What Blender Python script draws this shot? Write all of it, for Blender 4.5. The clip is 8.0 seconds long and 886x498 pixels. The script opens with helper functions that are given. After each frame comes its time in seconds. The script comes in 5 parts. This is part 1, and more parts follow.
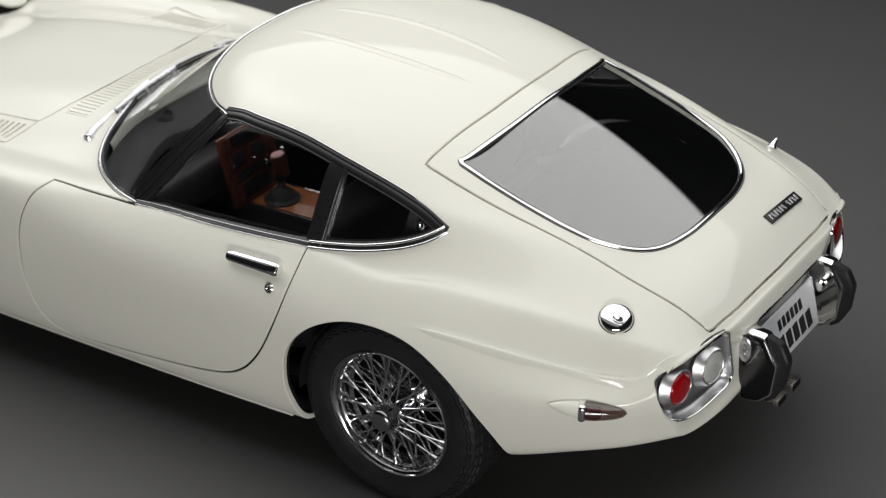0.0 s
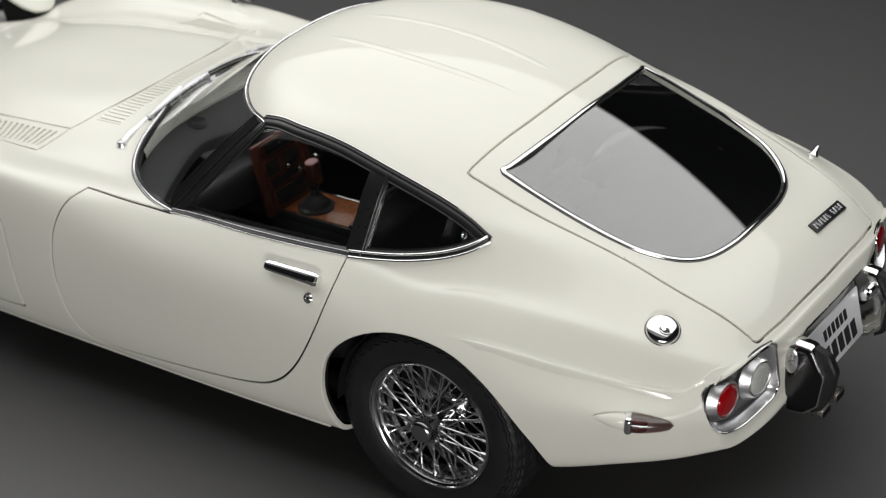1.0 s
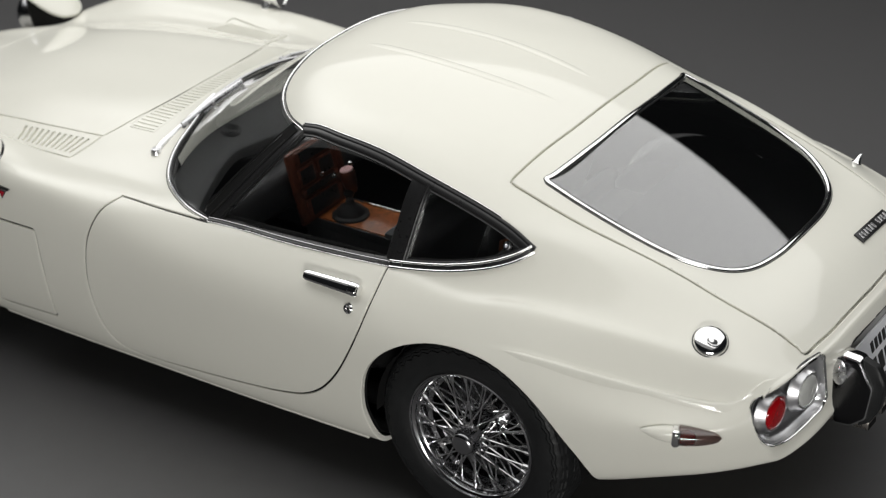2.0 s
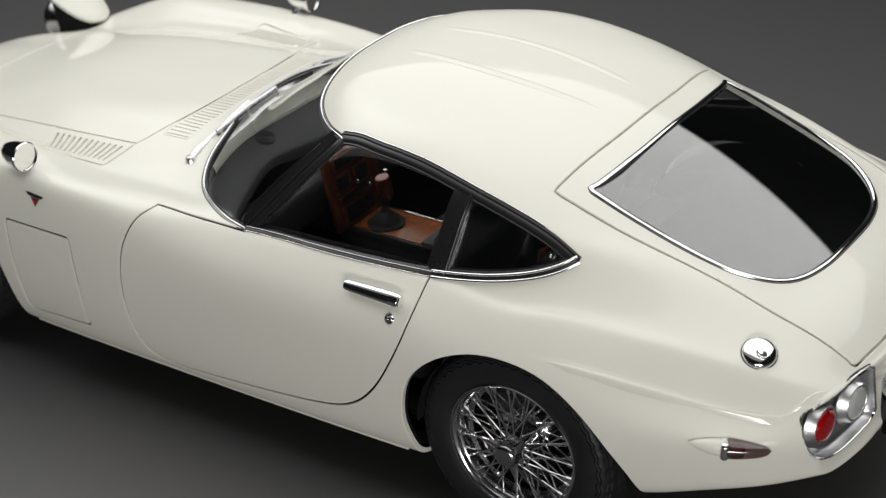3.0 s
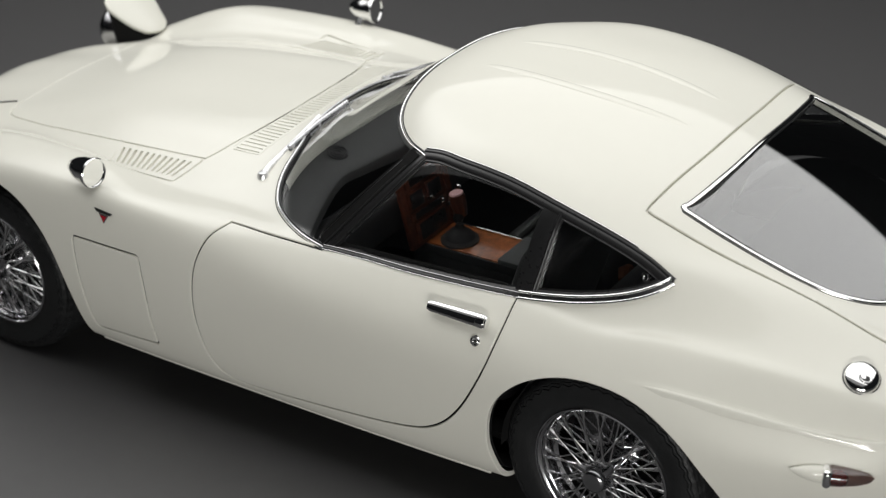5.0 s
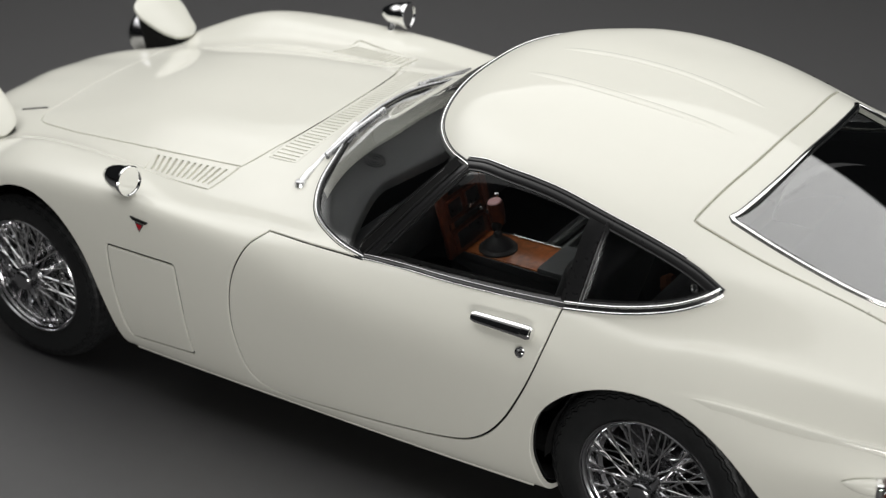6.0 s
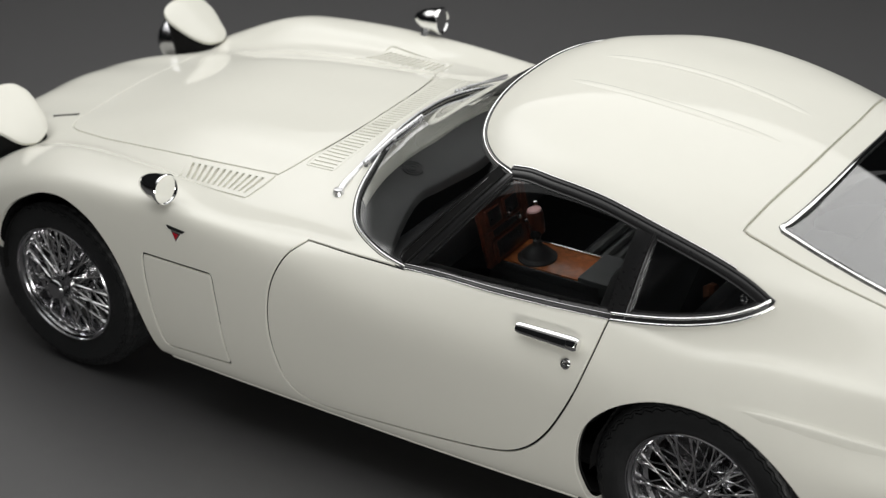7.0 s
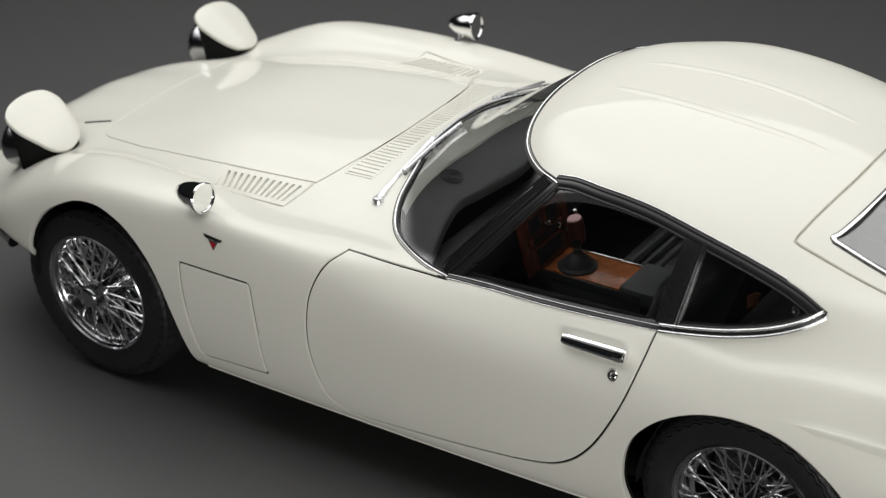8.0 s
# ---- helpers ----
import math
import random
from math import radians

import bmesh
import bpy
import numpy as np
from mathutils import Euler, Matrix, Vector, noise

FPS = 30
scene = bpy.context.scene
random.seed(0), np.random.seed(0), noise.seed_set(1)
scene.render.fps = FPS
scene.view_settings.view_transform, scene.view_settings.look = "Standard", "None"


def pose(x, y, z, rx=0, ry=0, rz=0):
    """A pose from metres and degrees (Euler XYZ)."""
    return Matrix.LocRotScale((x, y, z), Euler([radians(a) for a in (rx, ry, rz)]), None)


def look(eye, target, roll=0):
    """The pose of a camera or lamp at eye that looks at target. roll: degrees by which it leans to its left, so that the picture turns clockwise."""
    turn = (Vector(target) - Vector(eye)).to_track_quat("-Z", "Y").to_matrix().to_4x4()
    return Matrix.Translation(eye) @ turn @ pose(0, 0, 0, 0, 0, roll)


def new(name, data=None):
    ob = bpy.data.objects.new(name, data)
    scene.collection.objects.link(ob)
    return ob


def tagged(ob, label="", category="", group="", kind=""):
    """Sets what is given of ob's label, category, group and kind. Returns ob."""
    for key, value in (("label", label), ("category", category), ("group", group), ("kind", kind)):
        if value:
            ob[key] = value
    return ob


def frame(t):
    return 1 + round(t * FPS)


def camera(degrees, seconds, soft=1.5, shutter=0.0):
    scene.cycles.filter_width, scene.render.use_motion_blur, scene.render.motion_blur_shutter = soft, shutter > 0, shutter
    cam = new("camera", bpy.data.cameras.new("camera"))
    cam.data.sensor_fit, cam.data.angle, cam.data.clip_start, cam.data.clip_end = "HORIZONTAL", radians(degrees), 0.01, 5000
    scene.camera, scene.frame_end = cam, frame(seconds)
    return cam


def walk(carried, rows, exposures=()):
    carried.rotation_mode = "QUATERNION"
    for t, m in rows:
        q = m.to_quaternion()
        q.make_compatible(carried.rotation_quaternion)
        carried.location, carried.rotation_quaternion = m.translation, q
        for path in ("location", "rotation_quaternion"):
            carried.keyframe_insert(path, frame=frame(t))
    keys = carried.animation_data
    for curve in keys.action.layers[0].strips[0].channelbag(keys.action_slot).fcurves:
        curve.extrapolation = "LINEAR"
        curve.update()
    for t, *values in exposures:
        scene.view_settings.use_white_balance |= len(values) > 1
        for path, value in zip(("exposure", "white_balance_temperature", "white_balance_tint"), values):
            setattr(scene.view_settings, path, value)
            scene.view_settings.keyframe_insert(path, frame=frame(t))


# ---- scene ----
# A scale model of a sports coupe on a studio sweep. All lengths below are those of the full-size car; S brings them to the model's size.
S = 1 / 18

cam = camera(26.0, 8.0, soft=1.25)
cam.data.dof.use_dof = True
cam.data.dof.focus_distance = 0.302
cam.data.dof.aperture_fstop = 40
PATH = [
    (0, 5.1931, -4.351, 3.4394, 60.825, 2.814, 34.267),
    (1, 5.0588, -4.3623, 3.4394, 60.827, 2.814, 34.264),
    (2, 4.9244, -4.3731, 3.4395, 60.827, 2.818, 34.266),
    (3, 4.7901, -4.3835, 3.4396, 60.824, 2.827, 34.273),
    (4, 4.6557, -4.3935, 3.4399, 60.818, 2.84, 34.287),
    (5, 4.5213, -4.4031, 3.4403, 60.81, 2.858, 34.306),
    (6, 4.3868, -4.4122, 3.4407, 60.799, 2.88, 34.331),
    (7, 4.2523, -4.421, 3.4413, 60.786, 2.907, 34.361),
    (8, 4.1179, -4.4293, 3.4419, 60.77, 2.939, 34.398),
]
walk(cam, [(t, pose(S * x, S * y, S * z, rx, ry, rz)) for t, x, y, z, rx, ry, rz in PATH])

# ---- light: a dim grey studio, its overhead softbox and two added fills ----
world = bpy.data.worlds.new("studio")
scene.world = world
world.use_nodes = True
world.node_tree.nodes["Background"].inputs["Color"].default_value = (0.9, 0.95, 1.0, 1)
world.node_tree.nodes["Background"].inputs["Strength"].default_value = 0.009
scene.view_settings.exposure = 0.0


def softbox(name, eye, target, wide, deep, watts, tint=(1, 1, 1), roll=0, shape="RECTANGLE"):
    data = bpy.data.lights.new(name, "AREA")
    data.shape, data.size, data.size_y = shape, wide * S, deep * S
    data.energy, data.color = watts * S * S, tint
    ob = new(name, data)
    ob.matrix_world = look(Vector(eye) * S, Vector(target) * S, roll)
    return ob


def uneven_front(ob, edges, near, lip=None):
    """Makes a softbox's diffuser fade within edges (own -x, x, -y, y) of its rims, and fall to near at the end of its own y; lip: a dimmer flap below own y, as (from, to, level)."""
    ob.data.use_nodes = True
    nodes, links = ob.data.node_tree.nodes, ob.data.node_tree.links

    def node(kind, **values):
        made = nodes.new("ShaderNode" + kind)
        for key, value in values.items():
            made.inputs[key.replace("_", " ")].default_value = value
        return made

    place = node("NewGeometry")
    inverse = ob.matrix_world.inverted()
    local = []
    for k in range(2):
        dot, shift = node("VectorMath"), node("Math")
        dot.operation, shift.operation = "DOT_PRODUCT", "ADD"
        links.new(place.outputs["Position"], dot.inputs[0])
        dot.inputs[1].default_value = inverse[k][:3]
        links.new(dot.outputs["Value"], shift.inputs[0])
        shift.inputs[1].default_value = inverse[k][3]
        local.append(shift.outputs[0])
    steps = []
    for k, (way, half) in enumerate(zip(local, (ob.data.size / 2, ob.data.size_y / 2))):
        for side, edge in zip((-1, 1), edges[2 * k:2 * k + 2]):
            ramp = node("MapRange", From_Min=side * half, From_Max=side * (half - edge * S))
            ramp.interpolation_type = "SMOOTHSTEP"
            links.new(way, ramp.inputs["Value"])
            steps.append(ramp.outputs["Result"])
    if lip:
        flap = node("MapRange", From_Min=lip[0] * S, From_Max=lip[1] * S, To_Min=lip[2])
        flap.interpolation_type = "SMOOTHSTEP"
        links.new(local[1], flap.inputs["Value"])
        steps.append(flap.outputs["Result"])
    slope = node("MapRange", From_Min=-ob.data.size_y / 2, From_Max=ob.data.size_y / 2, To_Min=near)
    links.new(local[1], slope.inputs["Value"])
    level = slope.outputs["Result"]
    for more in steps:
        both = node("Math")
        both.operation = "MULTIPLY"
        links.new(level, both.inputs[0])
        links.new(more, both.inputs[1])
        level = both.outputs[0]
    links.new(level, nodes["Emission"].inputs["Strength"])


overhead = softbox("overhead_softbox", (0.75, 0.05, 3.4), (0.75, 0.05, 0), 9.6, 6.5, 332, (1.0, 0.995, 0.98))
overhead.matrix_world = pose(0.75 * S, 0.05 * S, 3.4 * S)
uneven_front(overhead, (2.6, 0.2, 0.2, 0.16), 0.90, lip=(-2.15, -1.80, 0.15))
# Added low fill that brightens the car's left side and tail.
rear = softbox("rear_fill", (6.8, -7.3, 0.62), (1.6, -0.5, 0.5), 6.0, 1.3, 700, (1.0, 0.985, 0.955))
uneven_front(rear, (1.6, 1.6, 0.5, 0.5), 1.0)
# Added high fill that brightens the hood and nose.
front = softbox("front_fill", (-3.4, 0.6, 6.4), (0.0, 0.0, 0.7), 7.0, 6.0, 222, (1.0, 0.99, 0.97))
uneven_front(front, (2.2, 2.2, 2.2, 2.2), 1.0)

# ---- materials ----
def shader(name, color, rough=0.5, metal=0.0, coat=0.0, grain=0.0, scale=400.0, bump=0.0, transmit=0.0, ior=1.5, wear=0.0, gloss=0.5):
    """Principled surface with fine and broad variation at the model's size. grain: how far the colour varies; wear: how far the roughness does."""
    mat = bpy.data.materials.new(name)
    mat.use_nodes = True
    nodes, links = mat.node_tree.nodes, mat.node_tree.links
    bsdf = nodes["Principled BSDF"]
    bsdf.inputs["Base Color"].default_value = (*color, 1)
    bsdf.inputs["Roughness"].default_value = rough
    bsdf.inputs["Metallic"].default_value = metal
    bsdf.inputs["Coat Weight"].default_value = coat
    bsdf.inputs["Coat Roughness"].default_value = 0.045
    bsdf.inputs["Transmission Weight"].default_value = transmit
    bsdf.inputs["IOR"].default_value = ior
    bsdf.inputs["Specular IOR Level"].default_value = gloss
    if grain or bump or wear:
        coord = nodes.new("ShaderNodeTexCoord")
        fine = nodes.new("ShaderNodeTexNoise")
        broad = nodes.new("ShaderNodeTexNoise")
        fine.inputs["Scale"].default_value, fine.inputs["Detail"].default_value = scale / S, 4
        broad.inputs["Scale"].default_value, broad.inputs["Detail"].default_value = scale / 14 / S, 3
        mix = nodes.new("ShaderNodeMath")
        mix.operation = "MULTIPLY_ADD"
        links.new(coord.outputs["Object"], fine.inputs["Vector"])
        links.new(coord.outputs["Object"], broad.inputs["Vector"])
        links.new(broad.outputs["Fac"], mix.inputs[0])
        mix.inputs[1].default_value = 0.6
        links.new(fine.outputs["Fac"], mix.inputs[2])
        if grain:
            ramp = nodes.new("ShaderNodeValToRGB")
            ramp.color_ramp.elements[0].position, ramp.color_ramp.elements[1].position = 0.45, 1.15
            ramp.color_ramp.elements[0].color = (*[max(0, c * (1 - grain)) for c in color], 1)
            ramp.color_ramp.elements[1].color = (*[min(1, c * (1 + grain)) for c in color], 1)
            links.new(mix.outputs[0], ramp.inputs["Fac"])
            links.new(ramp.outputs["Color"], bsdf.inputs["Base Color"])
        if wear:
            span = nodes.new("ShaderNodeMapRange")
            span.inputs["From Min"].default_value, span.inputs["From Max"].default_value = 0.5, 1.1
            span.inputs["To Min"].default_value, span.inputs["To Max"].default_value = max(0, rough - wear), rough + wear
            links.new(mix.outputs[0], span.inputs["Value"])
            links.new(span.outputs["Result"], bsdf.inputs["Roughness"])
        if bump:
            relief = nodes.new("ShaderNodeBump")
            relief.inputs["Strength"].default_value = bump
            relief.inputs["Distance"].default_value = 0.004 * S
            links.new(fine.outputs["Fac"], relief.inputs["Height"])
            links.new(relief.outputs["Normal"], bsdf.inputs["Normal"])
    return mat


PAINT = shader("ivory_paint", (0.748, 0.740, 0.667), 0.35, coat=0.8, grain=0.006, scale=20, wear=0.03, gloss=0.0)
CHROME = shader("chrome", (0.86, 0.86, 0.86), 0.07, metal=1.0, wear=0.03, scale=120)
SATIN = shader("satin_silver", (0.72, 0.72, 0.73), 0.3, metal=1.0, grain=0.06, wear=0.08, scale=200)
PAN = shader("brushed_silver", (0.74, 0.74, 0.75), 0.34, metal=1.0, grain=0.02, wear=0.03, scale=60)
DARKCHROME = shader("smoked_chrome", (0.16, 0.16, 0.165), 0.18, metal=1.0, wear=0.08, scale=200)
BLACK = shader("black_trim", (0.015, 0.015, 0.0155), 0.28, grain=0.04, wear=0.012, scale=60, gloss=0.4)
MATTBLACK = shader("matt_black", (0.010, 0.010, 0.010), 0.85, grain=0.2, scale=150, gloss=0.1)
RUBBER = shader("tyre_rubber", (0.0115, 0.0120, 0.0125), 0.5, grain=0.35, bump=0.15, wear=0.12, scale=160, gloss=0.3)
STEEL = shader("polished_steel", (0.44, 0.44, 0.455), 0.18, metal=1.0, wear=0.05, scale=150)
SIDEGLASS = shader("clear_side_pane", (0.74, 0.75, 0.75), 0.0, transmit=1.0, ior=1.6)
GLASS = shader("clear_pane", (0.74, 0.75, 0.75), 0.0, transmit=1.0, ior=2.2)
REDLENS = shader("red_lens", (0.62, 0.006, 0.012), 0.10, transmit=0.55, coat=0.5)
CLEARLENS = shader("clear_lens", (0.90, 0.91, 0.88), 0.10, transmit=0.55, coat=0.5)
PLATE = shader("white_plate", (0.82, 0.83, 0.86), 0.4, coat=0.3, grain=0.02)
WOOD = shader("varnished_wood", (0.42, 0.125, 0.032), 0.3, coat=0.5, grain=0.45, scale=60)
DARKWOOD = shader("dark_wood", (0.095, 0.026, 0.013), 0.28, coat=0.8, grain=0.4, scale=60)
BLACKCHROME = shader("black_chrome", (0.09, 0.09, 0.095), 0.14, metal=1.0, wear=0.06, scale=250)
LEATHER = shader("black_leather", (0.030, 0.030, 0.031), 0.5, grain=0.3, bump=0.2, scale=200)
SLATE = shader("slate_vinyl", (0.075, 0.08, 0.08), 0.6, grain=0.2, scale=200)
PAPER = shader("grey_sweep", (0.085, 0.0842, 0.0848), 0.48, grain=0.10, bump=0.10, scale=220, wear=0.05, gloss=0.5)
BADGERED = shader("red_enamel", (0.35, 0.01, 0.02), 0.2, coat=1.0)
BROWN = shader("brown_leather", (0.10, 0.036, 0.016), 0.8, grain=0.3, bump=0.1, scale=150, gloss=0.1)
RIB = shader("dark_seat_cloth", (0.058, 0.063, 0.060), 0.6, grain=0.2, bump=0.1, scale=200)
DASH = shader("grey_dash_pad", (0.060, 0.061, 0.061), 0.55, grain=0.15, bump=0.1, scale=220)
PINK = shader("pink_knob_cap", (0.75, 0.45, 0.45), 0.3)


# ---- mesh helpers ----
def mesh_ob(name, verts, faces, mat, parent=None, label="", normals=None, smooth=True):
    me = bpy.data.meshes.new(name)
    me.from_pydata((np.asarray(verts, float) * S).tolist(), [], faces)
    me.materials.append(mat)
    if smooth:
        me.polygons.foreach_set("use_smooth", [True] * len(me.polygons))
    me.update()
    if normals is not None:
        me.normals_split_custom_set_from_vertices(np.asarray(normals).tolist())
    ob = new(name, me)
    if parent is not None:
        ob.parent = parent
    if label:
        tagged(ob, label)
    return ob


def part(name, bm, mat, parent, label="", flat=35):
    """A bmesh as one mesh object under a thing or a part; edges sharper than flat degrees stay sharp."""
    bmesh.ops.recalc_face_normals(bm, faces=bm.faces)
    bmesh.ops.scale(bm, vec=(S, S, S), verts=bm.verts)
    for f in bm.faces:
        f.smooth = True
    for e in bm.edges:
        e.smooth = not (len(e.link_faces) == 2 and e.calc_face_angle(0) > radians(flat))
    me = bpy.data.meshes.new(name)
    bm.to_mesh(me)
    bm.free()
    me.materials.append(mat)
    ob = new(name, me)
    ob.parent = parent
    if label:
        tagged(ob, label)
    return ob


def box(bm, size, m, bevel=0.0, segments=2):
    """A rounded box of that size at the pose m."""
    made = bmesh.ops.create_cube(bm, size=1.0, matrix=m @ Matrix.Diagonal((*size, 1)))
    if bevel:
        edges = list({e for v in made["verts"] for e in v.link_edges})
        bmesh.ops.bevel(bm, geom=edges, offset=bevel, segments=segments, profile=0.5, affect="EDGES")


def lathe(bm, profile, m=Matrix(), n=48):
    """Turns a profile of (radius, height) about z, and puts it at m."""
    rings = []
    for r, h in profile:
        if r < 1e-6:
            rings.append([bm.verts.new(m @ Vector((0, 0, h)))])
        else:
            rings.append([bm.verts.new(m @ Vector((r * math.cos(2 * math.pi * i / n), r * math.sin(2 * math.pi * i / n), h))) for i in range(n)])
    for a, b in zip(rings, rings[1:]):
        for i in range(n):
            j = (i + 1) % n
            loop = [a[i % len(a)], a[j % len(a)], b[j % len(b)], b[i % len(b)]]
            loop = [v for k, v in enumerate(loop) if v not in loop[:k]]
            if len(loop) > 2:
                bm.faces.new(loop)


def tube(bm, path, r, n=8, taper=1.0):
    """A round rod along path."""
    path = [Vector(p) for p in path]
    up = Vector((0, 0, 1)) if abs((path[-1] - path[0]).normalized().z) < 0.9 else Vector((1, 0, 0))
    rings = []
    for k, p in enumerate(path):
        way = (path[min(k + 1, len(path) - 1)] - path[max(k - 1, 0)]).normalized()
        side = way.cross(up).normalized()
        top = side.cross(way)
        q = r * (1 + (taper - 1) * k / max(1, len(path) - 1))
        rings.append([bm.verts.new(p + side * q * math.cos(2 * math.pi * i / n) + top * q * math.sin(2 * math.pi * i / n)) for i in range(n)])
    for a, b in zip(rings, rings[1:]):
        for i in range(n):
            bm.faces.new([a[i], a[(i + 1) % n], b[(i + 1) % n], b[i]])
    bm.faces.new(rings[0][::-1])
    bm.faces.new(rings[-1])


def sweep(name, path, normals, profile, mat, parent, label="", closed=False):
    """A strip along path on a surface: profile holds (across, up) points, a closed ring."""
    path, normals = np.asarray(path, float), np.asarray(normals, float)
    if closed:
        way = np.roll(path, -1, 0) - np.roll(path, 1, 0)
    else:
        way = np.gradient(path, axis=0)
    way /= np.linalg.norm(way, axis=1, keepdims=True)
    side = np.cross(way, normals)
    side /= np.linalg.norm(side, axis=1, keepdims=True)
    n, k = len(path), len(profile)
    verts = np.concatenate([path + a * side + b * normals for a, b in profile]).reshape(k, n, 3)
    faces = []
    for j in range(k):
        for i in range(n if closed else n - 1):
            i2, j2 = (i + 1) % n, (j + 1) % k
            faces.append((j * n + i, j * n + i2, j2 * n + i2, j2 * n + i))
    if not closed:
        faces += [tuple(j * n for j in range(k))[::-1], tuple(j * n + n - 1 for j in range(k))]
    bm = bmesh.new()
    vs = [bm.verts.new(v) for v in verts.reshape(-1, 3)]
    for f in faces:
        bm.faces.new([vs[i] for i in f])
    return part(name, bm, mat, parent, label, 50)


def half_round(w, h, sink=0.004):
    """A domed strip section, w wide and h high."""
    return [(w / 2 * math.cos(a), h * math.sin(a)) for a in np.linspace(0, math.pi, 9)] + [(-w / 2, -sink), (w / 2, -sink)]

# ---- body surface: longitudinal lines (x back from the front axle, y to the car's right, z up; full-size metres) ----
# underside, inboard
UNDERSIDE = [(-.78, -.30, .33), (-.40, -.60, .385), (-.25, -.63, .365), (.40, -.60, .185), (1.2, -.60, .175), (2.0, -.60, .185), (2.73, -.62, .29), (2.95, -.58, .36), (3.10, -.525, .402), (3.205, -.409, .422)]
# rocker edge
ROCKER = [(-.80, -.34, .34), (-.62, -.56, .395), (-.36, -.685, .405), (-.24, -.702, .378), (.40, -.715, .20), (1.2, -.71, .19), (2.0, -.715, .205), (2.4, -.73, .26), (2.73, -.705, .325), (2.95, -.665, .39), (3.08, -.608, .415), (3.177, -.520, .427)]
# lower side
LOWER_SIDE = [(-.82, -.36, .38), (-.62, -.60, .422), (-.36, -.716, .435), (-.24, -.738, .42), (.40, -.767, .28), (1.2, -.757, .27), (2.0, -.765, .30), (2.4, -.775, .36), (2.73, -.745, .41), (2.95, -.70, .46), (3.09, -.632, .475), (3.170, -.553, .48)]
# widest line
WAIST = [(-.84, -.38, .42), (-.62, -.615, .452), (-.30, -.742, .485), (.05, -.78, .48), (.45, -.787, .47), (1.2, -.778, .48), (2.0, -.785, .50), (2.33, -.797, .53), (2.7, -.77, .55), (2.985, -.71, .57), (3.10, -.643, .567), (3.165, -.582, .56)]
# upper side
UPPER_SIDE = [(-.83, -.37, .452), (-.62, -.585, .482), (-.30, -.725, .588), (.05, -.758, .70), (.60, -.765, .705), (1.05, -.755, .69), (1.4, -.75, .68), (2.0, -.752, .685), (2.33, -.76, .68), (2.55, -.745, .685), (2.75, -.705, .670), (2.90, -.672, .655), (3.02, -.630, .635), (3.11, -.590, .632), (3.174, -.546, .652)]
# shoulder
SHOULDER = [(-.80, -.35, 0.480), (-.62, -.54, .507), (-.48, -.60, .556), (-.30, -.655, .646), (.05, -.695, .764), (.40, -.705, .778), (.70, -.71, .766), (1.05, -.700, .752), (1.4, -.678, .755), (1.7, -.676, .766), (2.06, -.678, .775), (2.3, -.700, .764), (2.5, -.680, .783), (2.75, -.646, .768), (3.0, -.597, .727), (3.11, -.558, .702), (3.188, -.504, .675)]
# fender crest, foot of the side glass, haunch
CREST = [(-.77, -.30, 0.505), (-.62, -.46, .527), (-.48, -.52, .580), (-.30, -.560, .668), (.05, -.60, .781), (.35, -.60, .786), (.74, -.62, .758), (1.05, -.635, .762), (1.4, -.662, .768), (1.7, -.662, .782), (2.06, -.654, .798), (2.3, -.664, .789), (2.5, -.638, .801), (2.75, -.603, .789), (3.0, -.556, .751), (3.115, -.512, .721), (3.200, -.452, .678)]
# inner fender, middle of the side glass, quarter
INNER_FENDER = [(-.76, -.26, 0.510), (-.62, -.40, .548), (-.46, -.43, .603), (-.23, -.45, .680), (.30, -.525, .757), (.74, -.56, .760), (1.05, -.565, .760), (1.12, -.570, .763), (1.2, -.578, .776), (1.4, -.612, .850), (1.53, -.610, .905), (1.7, -.618, .915), (2.06, -.612, .92), (2.3, -.592, .918), (2.5, -.555, .914), (2.75, -.495, .874), (3.0, -.45, .797), (3.12, -.41, .752), (3.209, -.392, .681)]
# hood edge, roof side
HOOD_EDGE = [(-.75, -.21, 0.535), (-.62, -.32, .586), (-.45, -.33, .645), (-.23, -.34, .690), (.30, -.41, .766), (.74, -.445, .780), (.95, -.46, .790), (1.09, -.47, .800), (1.35, -.495, .915), (1.60, -.522, 1.034), (1.669, -.527, 1.060), (1.76, -.535, 1.067), (1.9, -.545, 1.062), (2.1, -.548, 1.036), (2.3, -.525, .995), (2.5, -.485, .955), (2.75, -.425, .899), (3.0, -.38, .806), (3.12, -.335, .768), (3.222, -.325, .685)]
# hood, roof shoulder
HOOD_SIDE = [(-.74, -.15, 0.550), (-.62, -.23, .604), (-.45, -.235, .652), (-.23, -.24, .698), (.30, -.29, .800), (.74, -.325, .822), (.95, -.325, .826), (1.03, -.325, .835), (1.3, -.345, .979), (1.48, -.362, 1.078), (1.6, -.372, 1.118), (1.72, -.38, 1.127), (1.9, -.388, 1.118), (2.1, -.385, 1.101), (2.336, -.375, 1.059), (2.5, -.35, 1.016), (2.75, -.31, .932), (3.0, -.27, .812), (3.12, -.24, .778), (3.228, -.235, .690)]
